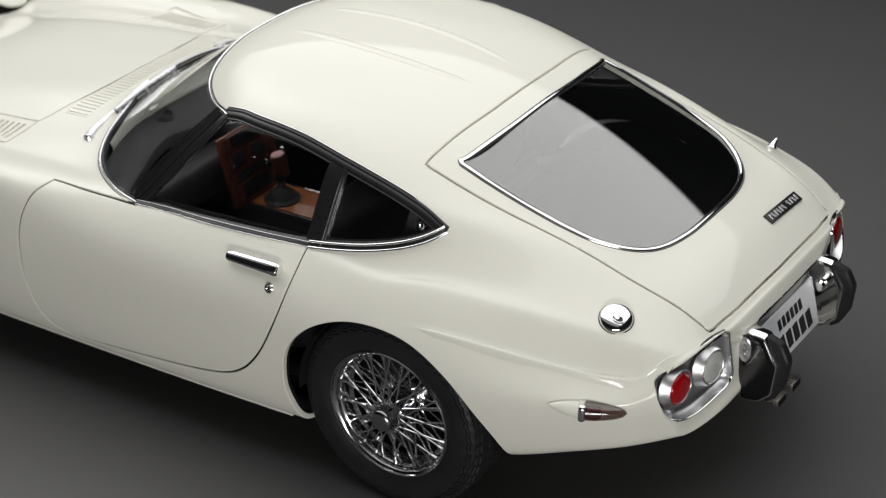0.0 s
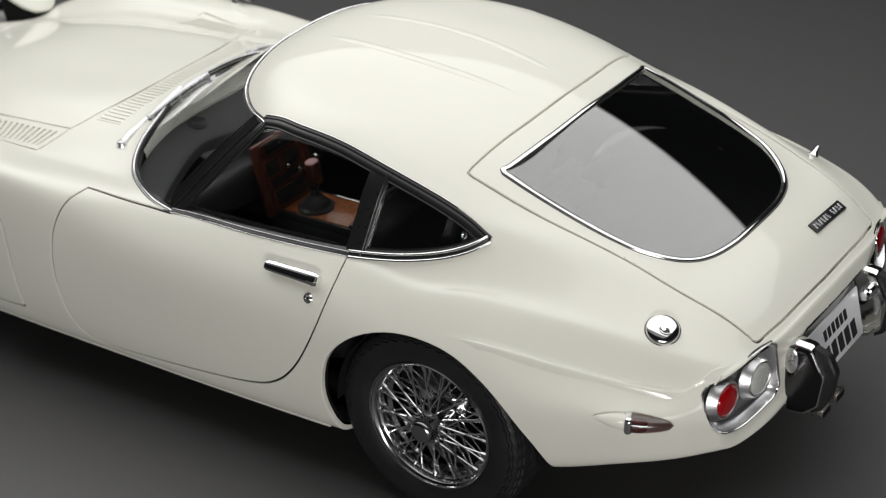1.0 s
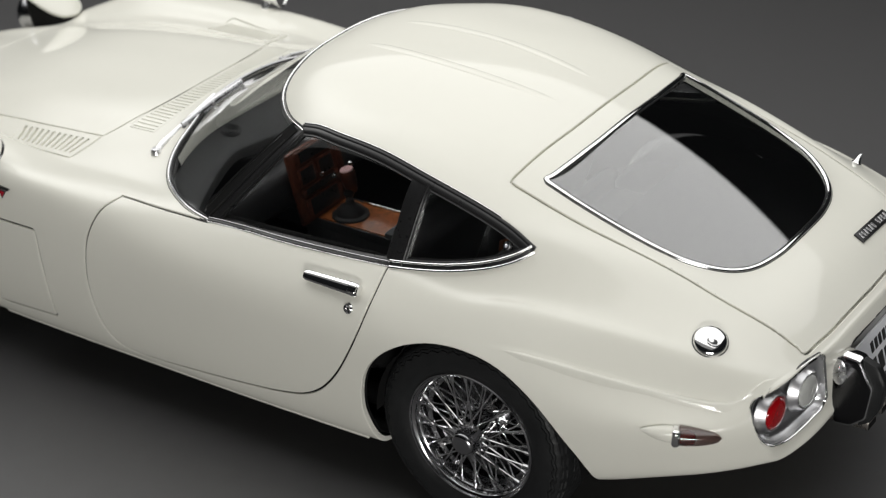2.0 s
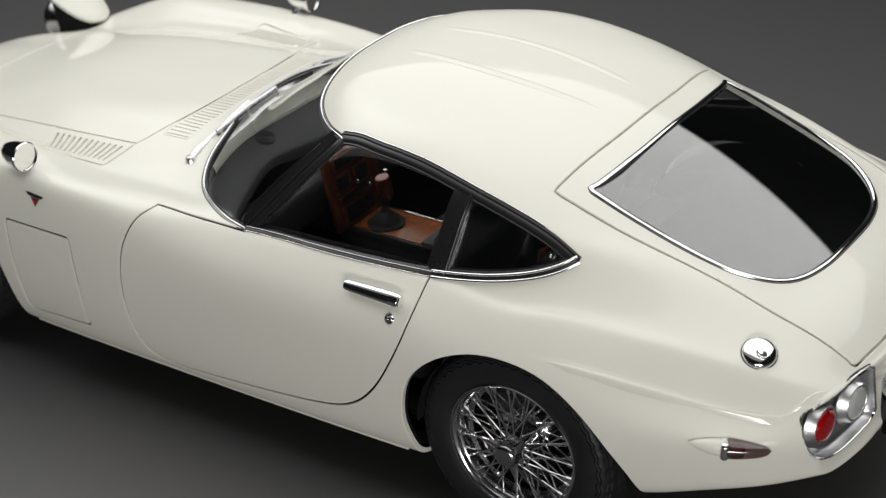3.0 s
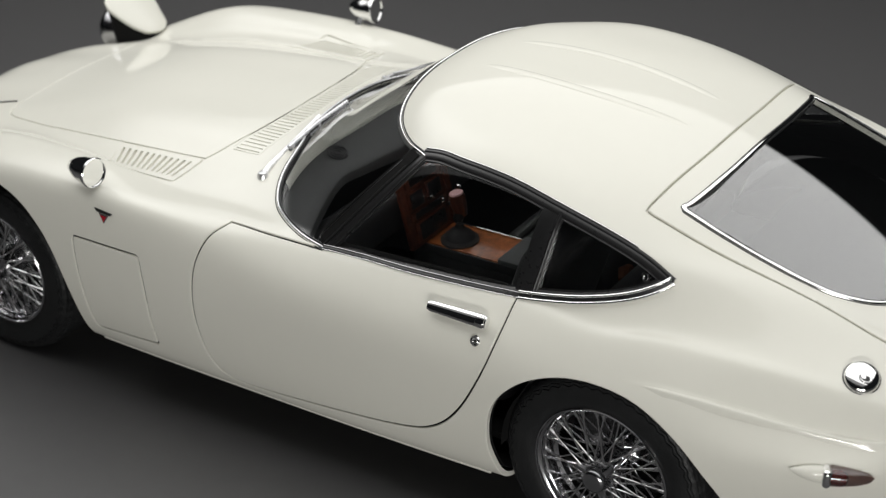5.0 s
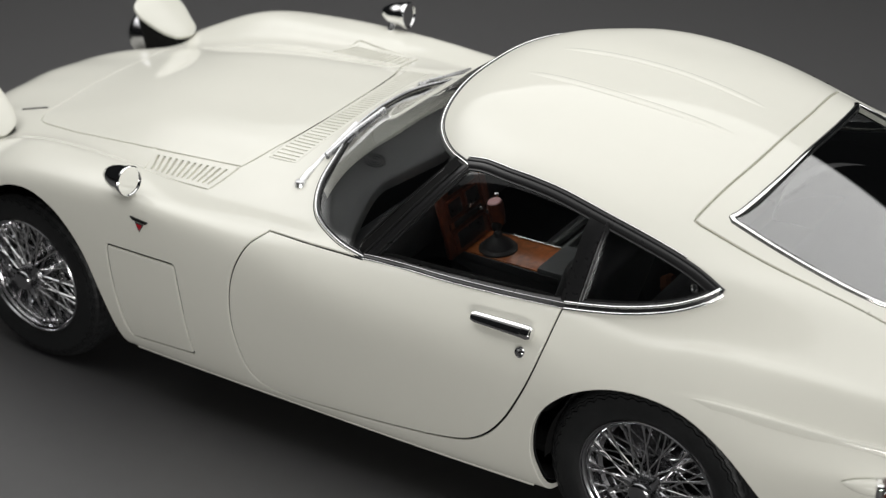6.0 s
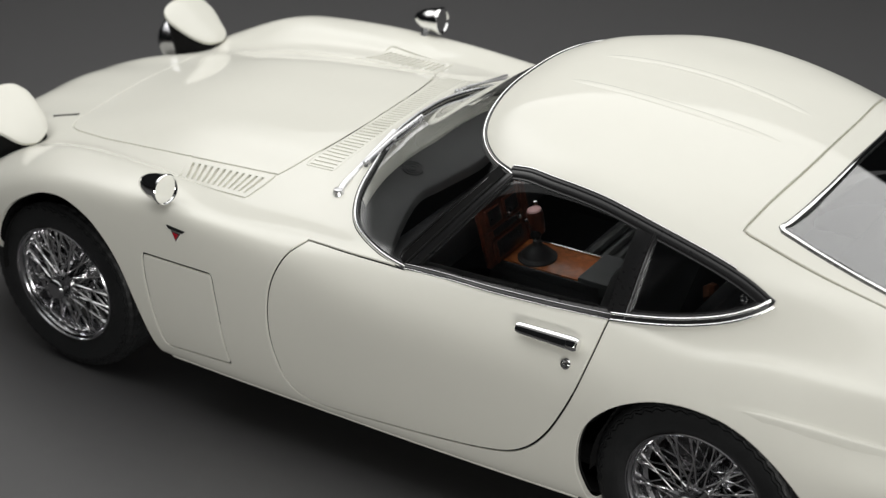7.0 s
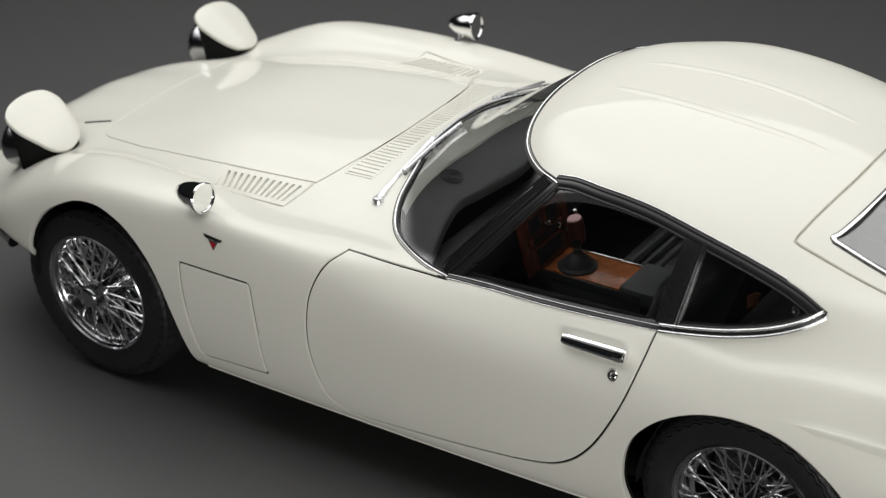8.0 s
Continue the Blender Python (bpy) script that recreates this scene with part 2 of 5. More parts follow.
# hood, roof
HOOD_TOP = [(-.735, -.08, 0.560), (-.62, -.115, .621), (-.45, -.118, .662), (-.23, -.12, .705), (.30, -.145, .815), (.74, -.165, .840), (.94, -.165, .850), (.99, -.165, .858), (1.25, -.17, 1.000), (1.43, -.178, 1.108), (1.57, -.186, 1.146), (1.72, -.192, 1.155), (1.9, -.196, 1.150), (2.1, -.195, 1.130), (2.336, -.19, 1.085), (2.5, -.18, 1.0365), (2.75, -.155, .9465), (3.0, -.135, .824), (3.12, -.12, .783), (3.231, -.118, .695)]
# middle
MIDDLE = [(-.73, 0, 0.562), (-.62, 0, .623), (-.45, 0, .665), (-.23, 0, .708), (.30, 0, .820), (.74, 0, .847), (.93, 0, .857), (.98, 0, .866), (1.25, 0, 1.012), (1.42, 0, 1.113), (1.56, 0, 1.151), (1.72, 0, 1.161), (1.9, 0, 1.157), (2.1, 0, 1.138), (2.336, 0, 1.093), (2.5, 0, 1.042), (2.75, 0, .948), (3.0, 0, .828), (3.12, 0, .785), (3.233, 0, .697)]
LINES = [UNDERSIDE, ROCKER, LOWER_SIDE, WAIST, UPPER_SIDE, SHOULDER, CREST, INNER_FENDER, HOOD_EDGE, HOOD_SIDE, HOOD_TOP, MIDDLE]


def glide(keys, n):
    """Monotone cubic through keys (x, y, z), n even steps along x."""
    k = np.array(keys, float)
    x = np.linspace(k[0, 0], k[-1, 0], n)
    out = [x]
    h = np.diff(k[:, 0])
    for c in (1, 2):
        s = np.diff(k[:, c]) / h
        m = np.empty(len(k))
        m[0], m[-1] = s[0], s[-1]
        w1, w2 = 2 * h[1:] + h[:-1], h[1:] + 2 * h[:-1]
        same = s[1:] * s[:-1] > 0
        safe = np.where(same, w1 / np.where(same, s[:-1], 1) + w2 / np.where(same, s[1:], 1), 1)
        m[1:-1] = np.where(same, (w1 + w2) / safe, 0)
        i = np.clip(np.searchsorted(k[:, 0], x, side="right") - 1, 0, len(h) - 1)
        u = (x - k[i, 0]) / h[i]
        out.append((1 + 2 * u) * (1 - u) ** 2 * k[i, c] + u * (1 - u) ** 2 * h[i] * m[i]
                   + u * u * (3 - 2 * u) * k[i + 1, c] + u * u * (u - 1) * h[i] * m[i + 1])
    return np.stack(out, 1)


def curved(points, n=8, closed=False):
    """A smooth line through points (centripetal Catmull-Rom)."""
    p = np.array(points, float)
    ext = np.concatenate([p[-1:], p, p[:2]]) if closed else np.concatenate([2 * p[:1] - p[1:2], p, 2 * p[-1:] - p[-2:-1]])
    out = []
    for i in range(len(ext) - 3):
        a, b, c, d = ext[i:i + 4]
        t1 = np.linalg.norm(b - a) ** 0.5 + 1e-9
        t2 = t1 + np.linalg.norm(c - b) ** 0.5 + 1e-9
        t3 = t2 + np.linalg.norm(d - c) ** 0.5 + 1e-9
        for t in np.linspace(t1, t2, n, endpoint=False):
            A1 = a + (b - a) * t / t1
            A2 = b + (c - b) * (t - t1) / (t2 - t1)
            A3 = c + (d - c) * (t - t2) / (t3 - t2)
            B1 = A1 + (A2 - A1) * t / t2
            B2 = A2 + (A3 - A2) * (t - t1) / (t3 - t1)
            out.append(B1 + (B2 - B1) * (t - t1) / (t2 - t1))
    if not closed:
        out.append(p[-1])
    return np.array(out)


def soften(a, sigma):
    """Gaussian fairing along the first axis, ends held."""
    r = int(3 * sigma)
    w = np.exp(-0.5 * (np.arange(-r, r + 1) / sigma) ** 2)
    w /= w.sum()
    pad = np.concatenate([2 * a[:1] - a[r:0:-1], a, 2 * a[-1:] - a[-2:-r - 2:-1]])
    return sum(w[i] * pad[i:i + len(a)] for i in range(2 * r + 1))


def cubic_rows(P, n):
    """Natural cubic spline through P[k] (each an array of points), n steps by chord length averaged over the array."""
    K = len(P)
    d = np.linalg.norm(np.diff(P, axis=0), axis=2).mean(1) ** 0.75
    t = np.concatenate([[0], np.cumsum(d)])
    h = np.diff(t)
    A = np.zeros((K, K))
    B = np.zeros_like(P)
    A[0, 0] = 1
    A[-1, -1] = 1
    for i in range(1, K - 1):
        A[i, i - 1:i + 2] = h[i - 1], 2 * (h[i - 1] + h[i]), h[i]
        B[i] = 3 * ((P[i + 1] - P[i]) / h[i] - (P[i] - P[i - 1]) / h[i - 1])
    B[-1] = 0
    c = np.tensordot(np.linalg.inv(A), B, 1)
    s = np.linspace(0, t[-1], n)
    j = np.clip(np.searchsorted(t, s, side="right") - 1, 0, K - 2)
    u = (s - t[j])[:, None, None]
    hh = h[j][:, None, None]
    b = (P[j + 1] - P[j]) / hh - hh * (2 * c[j] + c[j + 1]) / 3
    return P[j] + u * (b + u * (c[j] + u * (c[j + 1] - c[j]) / (3 * hh)))


def step_up(x, lo, hi):
    t = np.clip((x - lo) / (hi - lo), 0, 1)
    return t * t * (3 - 2 * t)


def faired(row, index):
    """A longitudinal line with its hood and roof stretches fair."""
    if index < 7:
        return row
    once = soften(row, 30)
    fair = 2 * once - soften(once, 30)
    x = row[:, 0]
    keep = step_up(x, 1.50, 1.66) * (1 - step_up(x, 2.80, 2.98)) + step_up(x, -.30, -.05) * (1 - step_up(x, .45, .70))
    return row + (fair - row) * keep[:, None]


FINE_U, FINE_V = 1001, 421
CREASE = 228  # the row of the grid that the character line follows


SHOULDER_ROW = 252


def body_grid():
    """The left half of the body as a fine grid [u, v, 3]; v runs from the underside to the middle line."""
    rows = np.array([faired(soften(glide(k, FINE_U), 11), i) for i, k in enumerate(LINES)])
    # flat underside up to the middle
    rows = np.concatenate([rows[:1] * (1, 0, 1), rows[:1] * (1, .5, 1), rows])
    # the far side is mirrored on, so that the section crosses the middle level
    mirror = rows[-2::-1] * np.array([1, -1, 1])
    both = np.concatenate([rows, mirror[:4]])
    d = np.linalg.norm(np.diff(both, axis=0), axis=2).mean(1) ** 0.75
    part = d[:len(rows) - 1].sum() / d.sum()
    n = int(round((FINE_V - 1) / part)) + 1
    g = cubic_rows(both, n)[:FINE_V]
    g[-1, :, 1] = 0
    g[0, :, 1] = 0
    g = np.transpose(g, (1, 0, 2)).copy()
    # fair the roof crosswise
    roof = step_up(g[:, -1, 0], 1.44, 1.62)[:, None] * (1 - step_up(g[:, -1, 0], 2.45, 2.75))[:, None] * step_up(np.arange(FINE_V), 296, 330)[None]
    across = np.concatenate([g, (g * (1, -1, 1))[:, -2::-1]], 1).transpose(1, 0, 2)
    once = soften(across, 9)
    fair = (2 * once - soften(once, 9)).transpose(1, 0, 2)[:, :FINE_V]
    g += (fair - g) * roof[..., None]
    g[:, -1, 1] = 0
    # let one row of the grid follow the character line
    line = curved([(2.30, .672), (2.45, .685), (2.55, .689), (2.617, .684), (2.71, .672), (2.79, .664), (2.875, .651), (2.955, .642), (3.027, .628), (3.07, .625), (3.105, .634), (3.128, .658), (3.150, .682)], 8)
    v = np.arange(FINE_V)
    for u in np.flatnonzero(g[:, CREASE, 0] > 2.2):
        zone = slice(CREASE - 60, CREASE + 60)
        x, z = g[u, zone, 0], g[u, zone, 2]
        at = np.interp(0, z - np.interp(x, line[:, 0], line[:, 1]), v[zone])
        at = CREASE + (np.clip(at, CREASE - 40, CREASE + 40) - CREASE) * np.clip((g[u, CREASE, 0] - 2.2) / .15, 0, 1)
        q = v + (at - CREASE) * np.exp(-((v - CREASE) / 65.) ** 2)
        g[u] = np.stack([np.interp(q, v, g[u, :, c]) for c in range(3)], 1)
    # character line over the rear wheel: it follows one row of the grid, with a narrow facet above it
    n = np.cross(np.gradient(g, axis=0), np.gradient(g, axis=1))
    n /= np.linalg.norm(n, axis=2, keepdims=True) + 1e-12
    off = np.arange(FINE_V) - CREASE
    shape = np.where(off > 0, np.clip(1 - off / 1.9, 0, 1), np.exp(off / 14.0))
    grow = np.clip((g[:, :1, 0] - 2.46) / .16, 0, 1) * np.clip((3.172 - g[:, CREASE:CREASE + 1, 0]) / .02, 0, 1)
    g = g + n * (.0035 * grow * shape)[..., None]
    # edge of the haunch, along the shoulder row
    off = np.arange(FINE_V) - SHOULDER_ROW
    shape = np.where(off > 0, np.clip(1 - off / 14, 0, 1), np.clip(1 + off / 22, 0, 1))
    shape = soften(np.repeat(shape[:, None], 3, 1), 2)[:, 0]
    x = g[:, SHOULDER_ROW:SHOULDER_ROW + 1, 0]
    g = g + n * (.0034 * step_up(x, 2.2, 2.5) * (1 - step_up(x, 2.72, 2.98)) * shape)[..., None]
    g[:, -1, 1] = 0
    return g


# ---- cutting the body surface into its panels ----
def rounded(points, radius, n=5):
    """A closed outline with its corners rounded; radius is one number or one for each corner."""
    p = np.array(points, float)
    out = []
    for i in range(len(p)):
        a, b, c = p[i - 1], p[i], p[(i + 1) % len(p)]
        r = radius if np.isscalar(radius) else radius[i]
        u, w = a - b, c - b
        lu, lw = np.linalg.norm(u), np.linalg.norm(w)
        r = min(r, 0.48 * lu, 0.48 * lw)
        if r < 1e-6:
            out.append(b)
            continue
        s, e = b + u / lu * r, b + w / lw * r
        for t in np.linspace(0, 1, n):
            out.append((1 - t) ** 2 * s + 2 * t * (1 - t) * b + t * t * e)
    return np.array(out)


def signed(points, outline):
    """Distance from points to a closed outline, negative inside."""
    best = np.full(len(points), 1e9)
    inside = np.zeros(len(points), bool)
    px, py = points[:, 0], points[:, 1]
    for a, b in zip(outline, np.roll(outline, -1, 0)):
        d = b - a
        L = d @ d
        if L < 1e-14:
            continue
        t = np.clip(((px - a[0]) * d[0] + (py - a[1]) * d[1]) / L, 0, 1)
        best = np.minimum(best, (px - a[0] - t * d[0]) ** 2 + (py - a[1] - t * d[1]) ** 2)
        if a[1] != b[1]:
            cross = (a[1] > py) != (b[1] > py)
            inside ^= cross & (px < (b[0] - a[0]) * (py - a[1]) / (b[1] - a[1]) + a[0])
    return np.where(inside, -1, 1) * np.sqrt(best)


FINE = body_grid()
END_U = FINE.shape[0] - 1
# the tail: rings that close the rear end
RINGS = [(.994, .003), (.982, .006), (.965, .0075), (.945, .0085)] + [(s, .009) for s in np.linspace(.92, 0.0, 70)]
hub = np.array([3.250, 0, .55])
edge = FINE[-1]
tail = []
for s, out in RINGS:
    ring = hub + (edge - hub) * s
    ring[:, 0] = edge[:, 0] * s + hub[0] * (1 - s) + out + .009 * math.sin(math.pi * s)
    tail.append(ring)
FINE = np.concatenate([FINE, np.array(tail)])
du, dv = np.gradient(FINE, axis=0), np.gradient(FINE, axis=1)
FNORM = np.cross(du, dv)
FNORM /= np.linalg.norm(FNORM, axis=2, keepdims=True) + 1e-12
FNORM[:, -1, 1] = 0
FNORM[-1] = (1, 0, 0)
FNORM /= np.linalg.norm(FNORM, axis=2, keepdims=True) + 1e-12


def sample(grid, pu, pv):
    i = np.clip(np.floor(pu).astype(int), 0, grid.shape[0] - 2)
    j = np.clip(np.floor(pv).astype(int), 0, grid.shape[1] - 2)
    a, b = (pu - i)[..., None], (pv - j)[..., None]
    return (grid[i, j] * (1 - a) * (1 - b) + grid[i + 1, j] * a * (1 - b) + grid[i, j + 1] * (1 - a) * b + grid[i + 1, j + 1] * a * b)


SIDE, TOP, REAR = (0, 2), (0, 1), (1, 2)
_u, _v = np.meshgrid(np.arange(FINE.shape[0]), np.arange(FINE.shape[1]), indexing="ij")
AREAS = {
    SIDE: (_u <= END_U) & (FINE[..., 1] < -.40) & (FNORM[..., 1] < -.12),
    TOP: (_u <= END_U) & (FINE[..., 2] > .55) & (FNORM[..., 2] > .12),
    REAR: (FINE[..., 0] > 3.08) & (FNORM[..., 0] > .22) & (FINE[..., 2] > .40),
}


def on_body(points, plane):
    """Places and normals on the left half for points given in one of the three planes."""
    ok = np.argwhere(AREAS[plane])
    cand = FINE[ok[:, 0], ok[:, 1]][:, list(plane)]
    out = []
    for p in np.atleast_2d(points):
        i, j = ok[np.argmin(((cand - p) ** 2).sum(1))]
        uv = np.array([float(i), float(j)])
        for _ in range(4):
            f = sample(FINE, uv[0], uv[1])[list(plane)] - p
            g1 = sample(FINE, uv[0] + .5, uv[1])[list(plane)] - p - f
            g2 = sample(FINE, uv[0], uv[1] + .5)[list(plane)] - p - f
            step = np.linalg.lstsq(np.array([g1, g2]).T * 2, -f, rcond=None)[0]
            uv = uv + np.clip(step, -2, 2)
            uv = np.clip(uv, 0, np.array(FINE.shape[:2]) - 1.001)
        q, nn = sample(FINE, uv[0], uv[1]), sample(FNORM, uv[0], uv[1])
        out.append((q, nn / np.linalg.norm(nn)))
    return np.array([o[0] for o in out]), np.array([o[1] for o in out])


# outlines of the panels, left half
DOOR_EDGE = curved([(1.052, .7585), (1.017, .734), (.987, .686), (.962, .622), (.949, .543), (.948, .455), (.963, .367), (.985, .296), (1.022, .252), (1.09, .234),
                    (1.20, .239), (1.316, .250), (1.53, .273), (1.70, .299), (1.79, .325), (1.855, .366), (1.914, .430), (1.967, .514), (2.018, .620), (2.046, .718), (2.056, .790)], 6)
SILL_LINE = [(1.392, .756), (1.254, .757), (1.113, .7585)]
GLASS_LOW = [(1.395, .759), (1.55, .764), (1.72, .7695), (1.90, .778), (2.06, .787)]
QUARTER_LOW = [(2.06, .787), (2.15, .801), (2.256, .821), (2.377, .853), (2.44, .879), (2.479, .903)]
ROOF_LINE = [(2.479, .903), (2.41, .936), (2.341, .961), (2.174, 1.011), (1.998, 1.053), (1.90, 1.066), (1.812, 1.071), (1.73, 1.072), (1.664, 1.062)]
PILLAR_LINE = [(1.664, 1.062), (1.529, .911), (1.395, .759)]
DLO = np.concatenate([curved(GLASS_LOW, 4)[:-1], curved(QUARTER_LOW, 5)[:-1], curved(ROOF_LINE, 5)[:-1], curved(PILLAR_LINE, 5)[:-1]])
DOOR = np.concatenate([DOOR_EDGE, [(2.0, .80), (1.44, .78)], SILL_LINE])
ARCH_F = np.concatenate([curved([(-.21, .05), (-.24, .28), (-.252, .38), (-.230, .456), (-.193, .53), (-.130, .606), (-.05, .657), (.03, .690), (.115, .697), (.19, .678), (.26, .640), (.345, .55), (.406, .415), (.438, .29), (.45, .05)], 5)])
ARCH_R = np.concatenate([curved([(2.05, .05), (2.02, .27), (2.009, .358), (2.036, .489), (2.117, .583), (2.225, .638), (2.347, .656), (2.481, .636), (2.59, .573), (2.67, .483), (2.731, .363), (2.76, .05)], 5)])
PANEL = rounded([(.462, .603), (.741, .603), (.755, .49), (.769, .285), (.50, .272), (.468, .50)], (.012, .012, .05, .008, .02, .05))
WINDSHIELD = np.concatenate([curved([(.985, 0), (.995, -.16), (1.03, -.30), (1.065, -.44), (1.115, -.53), (1.205, -.603), (1.30, -.652), (1.398, -.672)], 6),
                             curved([(1.529, -.606), (1.664, -.524), (1.585, -.478), (1.497, -.395), (1.457, -.32), (1.427, -.20), (1.414, -.09), (1.412, 0)], 6), [(1.412, .05), (.985, .05)]])
HOOD = np.concatenate([rounded([(-.255, .05), (-.255, -.35), (.010, -.410), (.208, -.434), (.378, -.437), (.744, -.430)], (0, .07, .05, .1, .1, 0)), curved([(.744, -.430), (.784, -.370), (.824, -.28), (.849, -.15), (.858, 0), (.858, .05)], 6)[1:]])
VENT = rounded([(.379, -.418), (.743, -.418), (.722, -.565), (.458, -.573)], .012)
HATCH = np.concatenate([rounded([(2.373, .05), (2.372, -.10), (2.368, -.22), (2.360, -.315), (2.346, -.40), (2.332, -.460), (2.53, -.460), (2.78, -.438), (3.03, -.421), (3.20, -.384), (3.214, -.26), (3.222, .05)], (0, .1, .1, .1, .05, .022, .1, .1, .1, .012, .02, 0))])
BACKGLASS = np.concatenate([curved([(2.453, .05), (2.453, -.09), (2.4505, -.21), (2.443, -.31), (2.426, -.38), (2.416, -.395)], 5), curved([(2.425, -.403), (2.52, -.406), (2.667, -.402), (2.77, -.391), (2.848, -.371), (2.924, -.320), (2.972, -.25), (3.000, -.14), (3.006, .0), (3.006, .05)], 6)])
# the tail lamp lies in an upright plane of its own: a runs inboard from its outer end
LAMP_AT, LAMP_WAY, LAMP_OUT = np.array([3.157, -.603, 0]), np.array([.2412, .9705, 0]), np.array([.9705, -.2412, 0])
LAMP_2D = rounded([(.012, .550), (.012, .618), (.045, .654), (.10, .666), (.193, .682), (.270, .682), (.283, .668), (.308, .520), (.292, .500), (.215, .482), (.130, .473), (.055, .490)], (.03, .03, .03, .06, .08, .012, .02, .02, .02, .06, .06, .05), 6)
LAMP = np.array([(LAMP_AT + a * LAMP_WAY)[1:2].tolist() + [z] for a, z in (LAMP_2D - (.18, .56)) * .985 + (.18, .56)])
RECESS = rounded([(.05, .650), (-.200, .646), (-.212, .60), (-.20, .44), (.05, .44)], (0, .02, .02, .02, 0))
COWL = np.array([(.868, .05), (.862, -.10), (.842, -.24), (.808, -.372), (.918, -.372), (.938, -.24), (.950, -.10), (.954, .05)])

REGIONS = [("arch", ARCH_F, SIDE), ("arch", ARCH_R, SIDE), ("door", DOOR, SIDE), ("panel", PANEL, SIDE), ("vent", VENT, TOP), ("hood", HOOD, TOP),
           ("hatch", HATCH, TOP), ("backglass", BACKGLASS, TOP), ("windshield", WINDSHIELD, TOP), ("sideglass", DLO, SIDE), ("lamp", LAMP, REAR), ("recess", RECESS, REAR), ("cowl", COWL, TOP)]
STRIDE = 2
pu, pv = np.meshgrid(np.concatenate([np.arange(0, END_U + 1, STRIDE), np.arange(END_U + 1, FINE.shape[0])]).astype(float),
                     np.unique(np.concatenate([np.arange(0, FINE.shape[1], STRIDE), CREASE + np.array([-3, -1, 1, 3])])).astype(float), indexing="ij")
nu, nv = pu.shape
locked = np.zeros((nu, nv), bool)
locked[:, -1] = False
signs = []
for label, outline, plane in REGIONS:
    place = sample(FINE, pu, pv)
    norm = sample(FNORM, pu, pv)
    lo, hi = outline.min(0) - .05, outline.max(0) + .05
    q = place[..., list(plane)]
    near = ((q > lo) & (q < hi)).all(2)
    if plane == SIDE:
        near &= (pu <= END_U) & (place[..., 1] < (-.45 if label == "sideglass" else -.655 if label == "door" else -.5))
    elif plane == TOP:
        near &= (pu <= END_U) & (place[..., 2] > .55) & (norm[..., 2] > .1)
    else:
        near &= (place[..., 0] > 3.08) & (norm[..., 0] > .2)
    d = np.full((nu, nv), 1.0)
    d[near] = signed(q[near], outline)
    best = np.full((nu, nv), .51)
    goal = np.zeros((nu, nv, 2))
    for axis, step in ((0, 1), (0, -1), (1, 1), (1, -1)):
        dn, un, vn, nn = (np.roll(a, -step, axis) for a in (d, pu, pv, near))
        f = np.abs(d) / (np.abs(d) + np.abs(dn) + 1e-12)
        ok = near & nn & (d * dn < 0) & (f < best)
        rim = np.zeros((nu, nv), bool)
        if axis == 0:
            rim[-1 if step == 1 else 0] = True
        else:
            rim[:, -1 if step == 1 else 0] = True
            ok &= np.ones_like(ok)
        ok &= ~rim & ~locked
        if axis == 1:
            ok[:, -1] = False
        best[ok] = f[ok]
        goal[ok] = np.stack([f * (un - pu), f * (vn - pv)], 2)[ok]
    moved = best < .51
    pu[moved] += goal[moved][:, 0]
    pv[moved] += goal[moved][:, 1]
    locked |= moved
    d[moved] = 0
    signs.append(np.sign(d) * near)

PLACE, NORM = sample(FINE, pu, pv), sample(FNORM, pu, pv)
NORM /= np.linalg.norm(NORM, axis=2, keepdims=True) + 1e-12
ids = np.arange(nu * nv).reshape(nu, nv)
quads = np.stack([ids[:-1, :-1], ids[1:, :-1], ids[1:, 1:], ids[:-1, 1:]], 2).reshape(-1, 4)
split = np.zeros(len(quads), int)
for sg in signs:
    c = sg.reshape(-1)[quads]
    mixed = (c.min(1) < 0) & (c.max(1) > 0)
    split[mixed & (c[:, 0] == 0) & (c[:, 2] == 0)] = 1
    split[mixed & (c[:, 1] == 0) & (c[:, 3] == 0)] = 2
whole, cut1, cut2 = quads[split == 0], quads[split == 1], quads[split == 2]
FACES = [whole, cut1[:, [0, 1, 2]], cut1[:, [0, 2, 3]], cut2[:, [0, 1, 3]], cut2[:, [1, 2, 3]]]
flat_place, flat_u = PLACE.reshape(-1, 3), pu.reshape(-1)
flat_norm = NORM.reshape(-1, 3)
LABELS = []
for F in FACES:
    mid, um, nm = flat_place[F].mean(1), flat_u[F].mean(1), flat_norm[F].mean(1)
    lab = np.full(len(F), "shell", dtype="U12")
    for label, outline, plane in REGIONS:
        if plane == SIDE:
            ok = (um < END_U) & (mid[:, 1] < (-.45 if label == "sideglass" else -.655 if label == "door" else -.5))
        elif plane == TOP:
            ok = (um < END_U) & (mid[:, 2] > .55) & (nm[:, 2] > .1)
        else:
            ok = (mid[:, 0] > 3.08) & (nm[:, 0] > .2)
        lo, hi = outline.min(0), outline.max(0)
        q = mid[:, list(plane)]
        ok &= ((q > lo) & (q < hi)).all(1)
        inside = np.zeros(len(F), bool)
        inside[ok] = signed(q[ok], outline) < 0
        lab[inside] = label
    LABELS.append(lab)


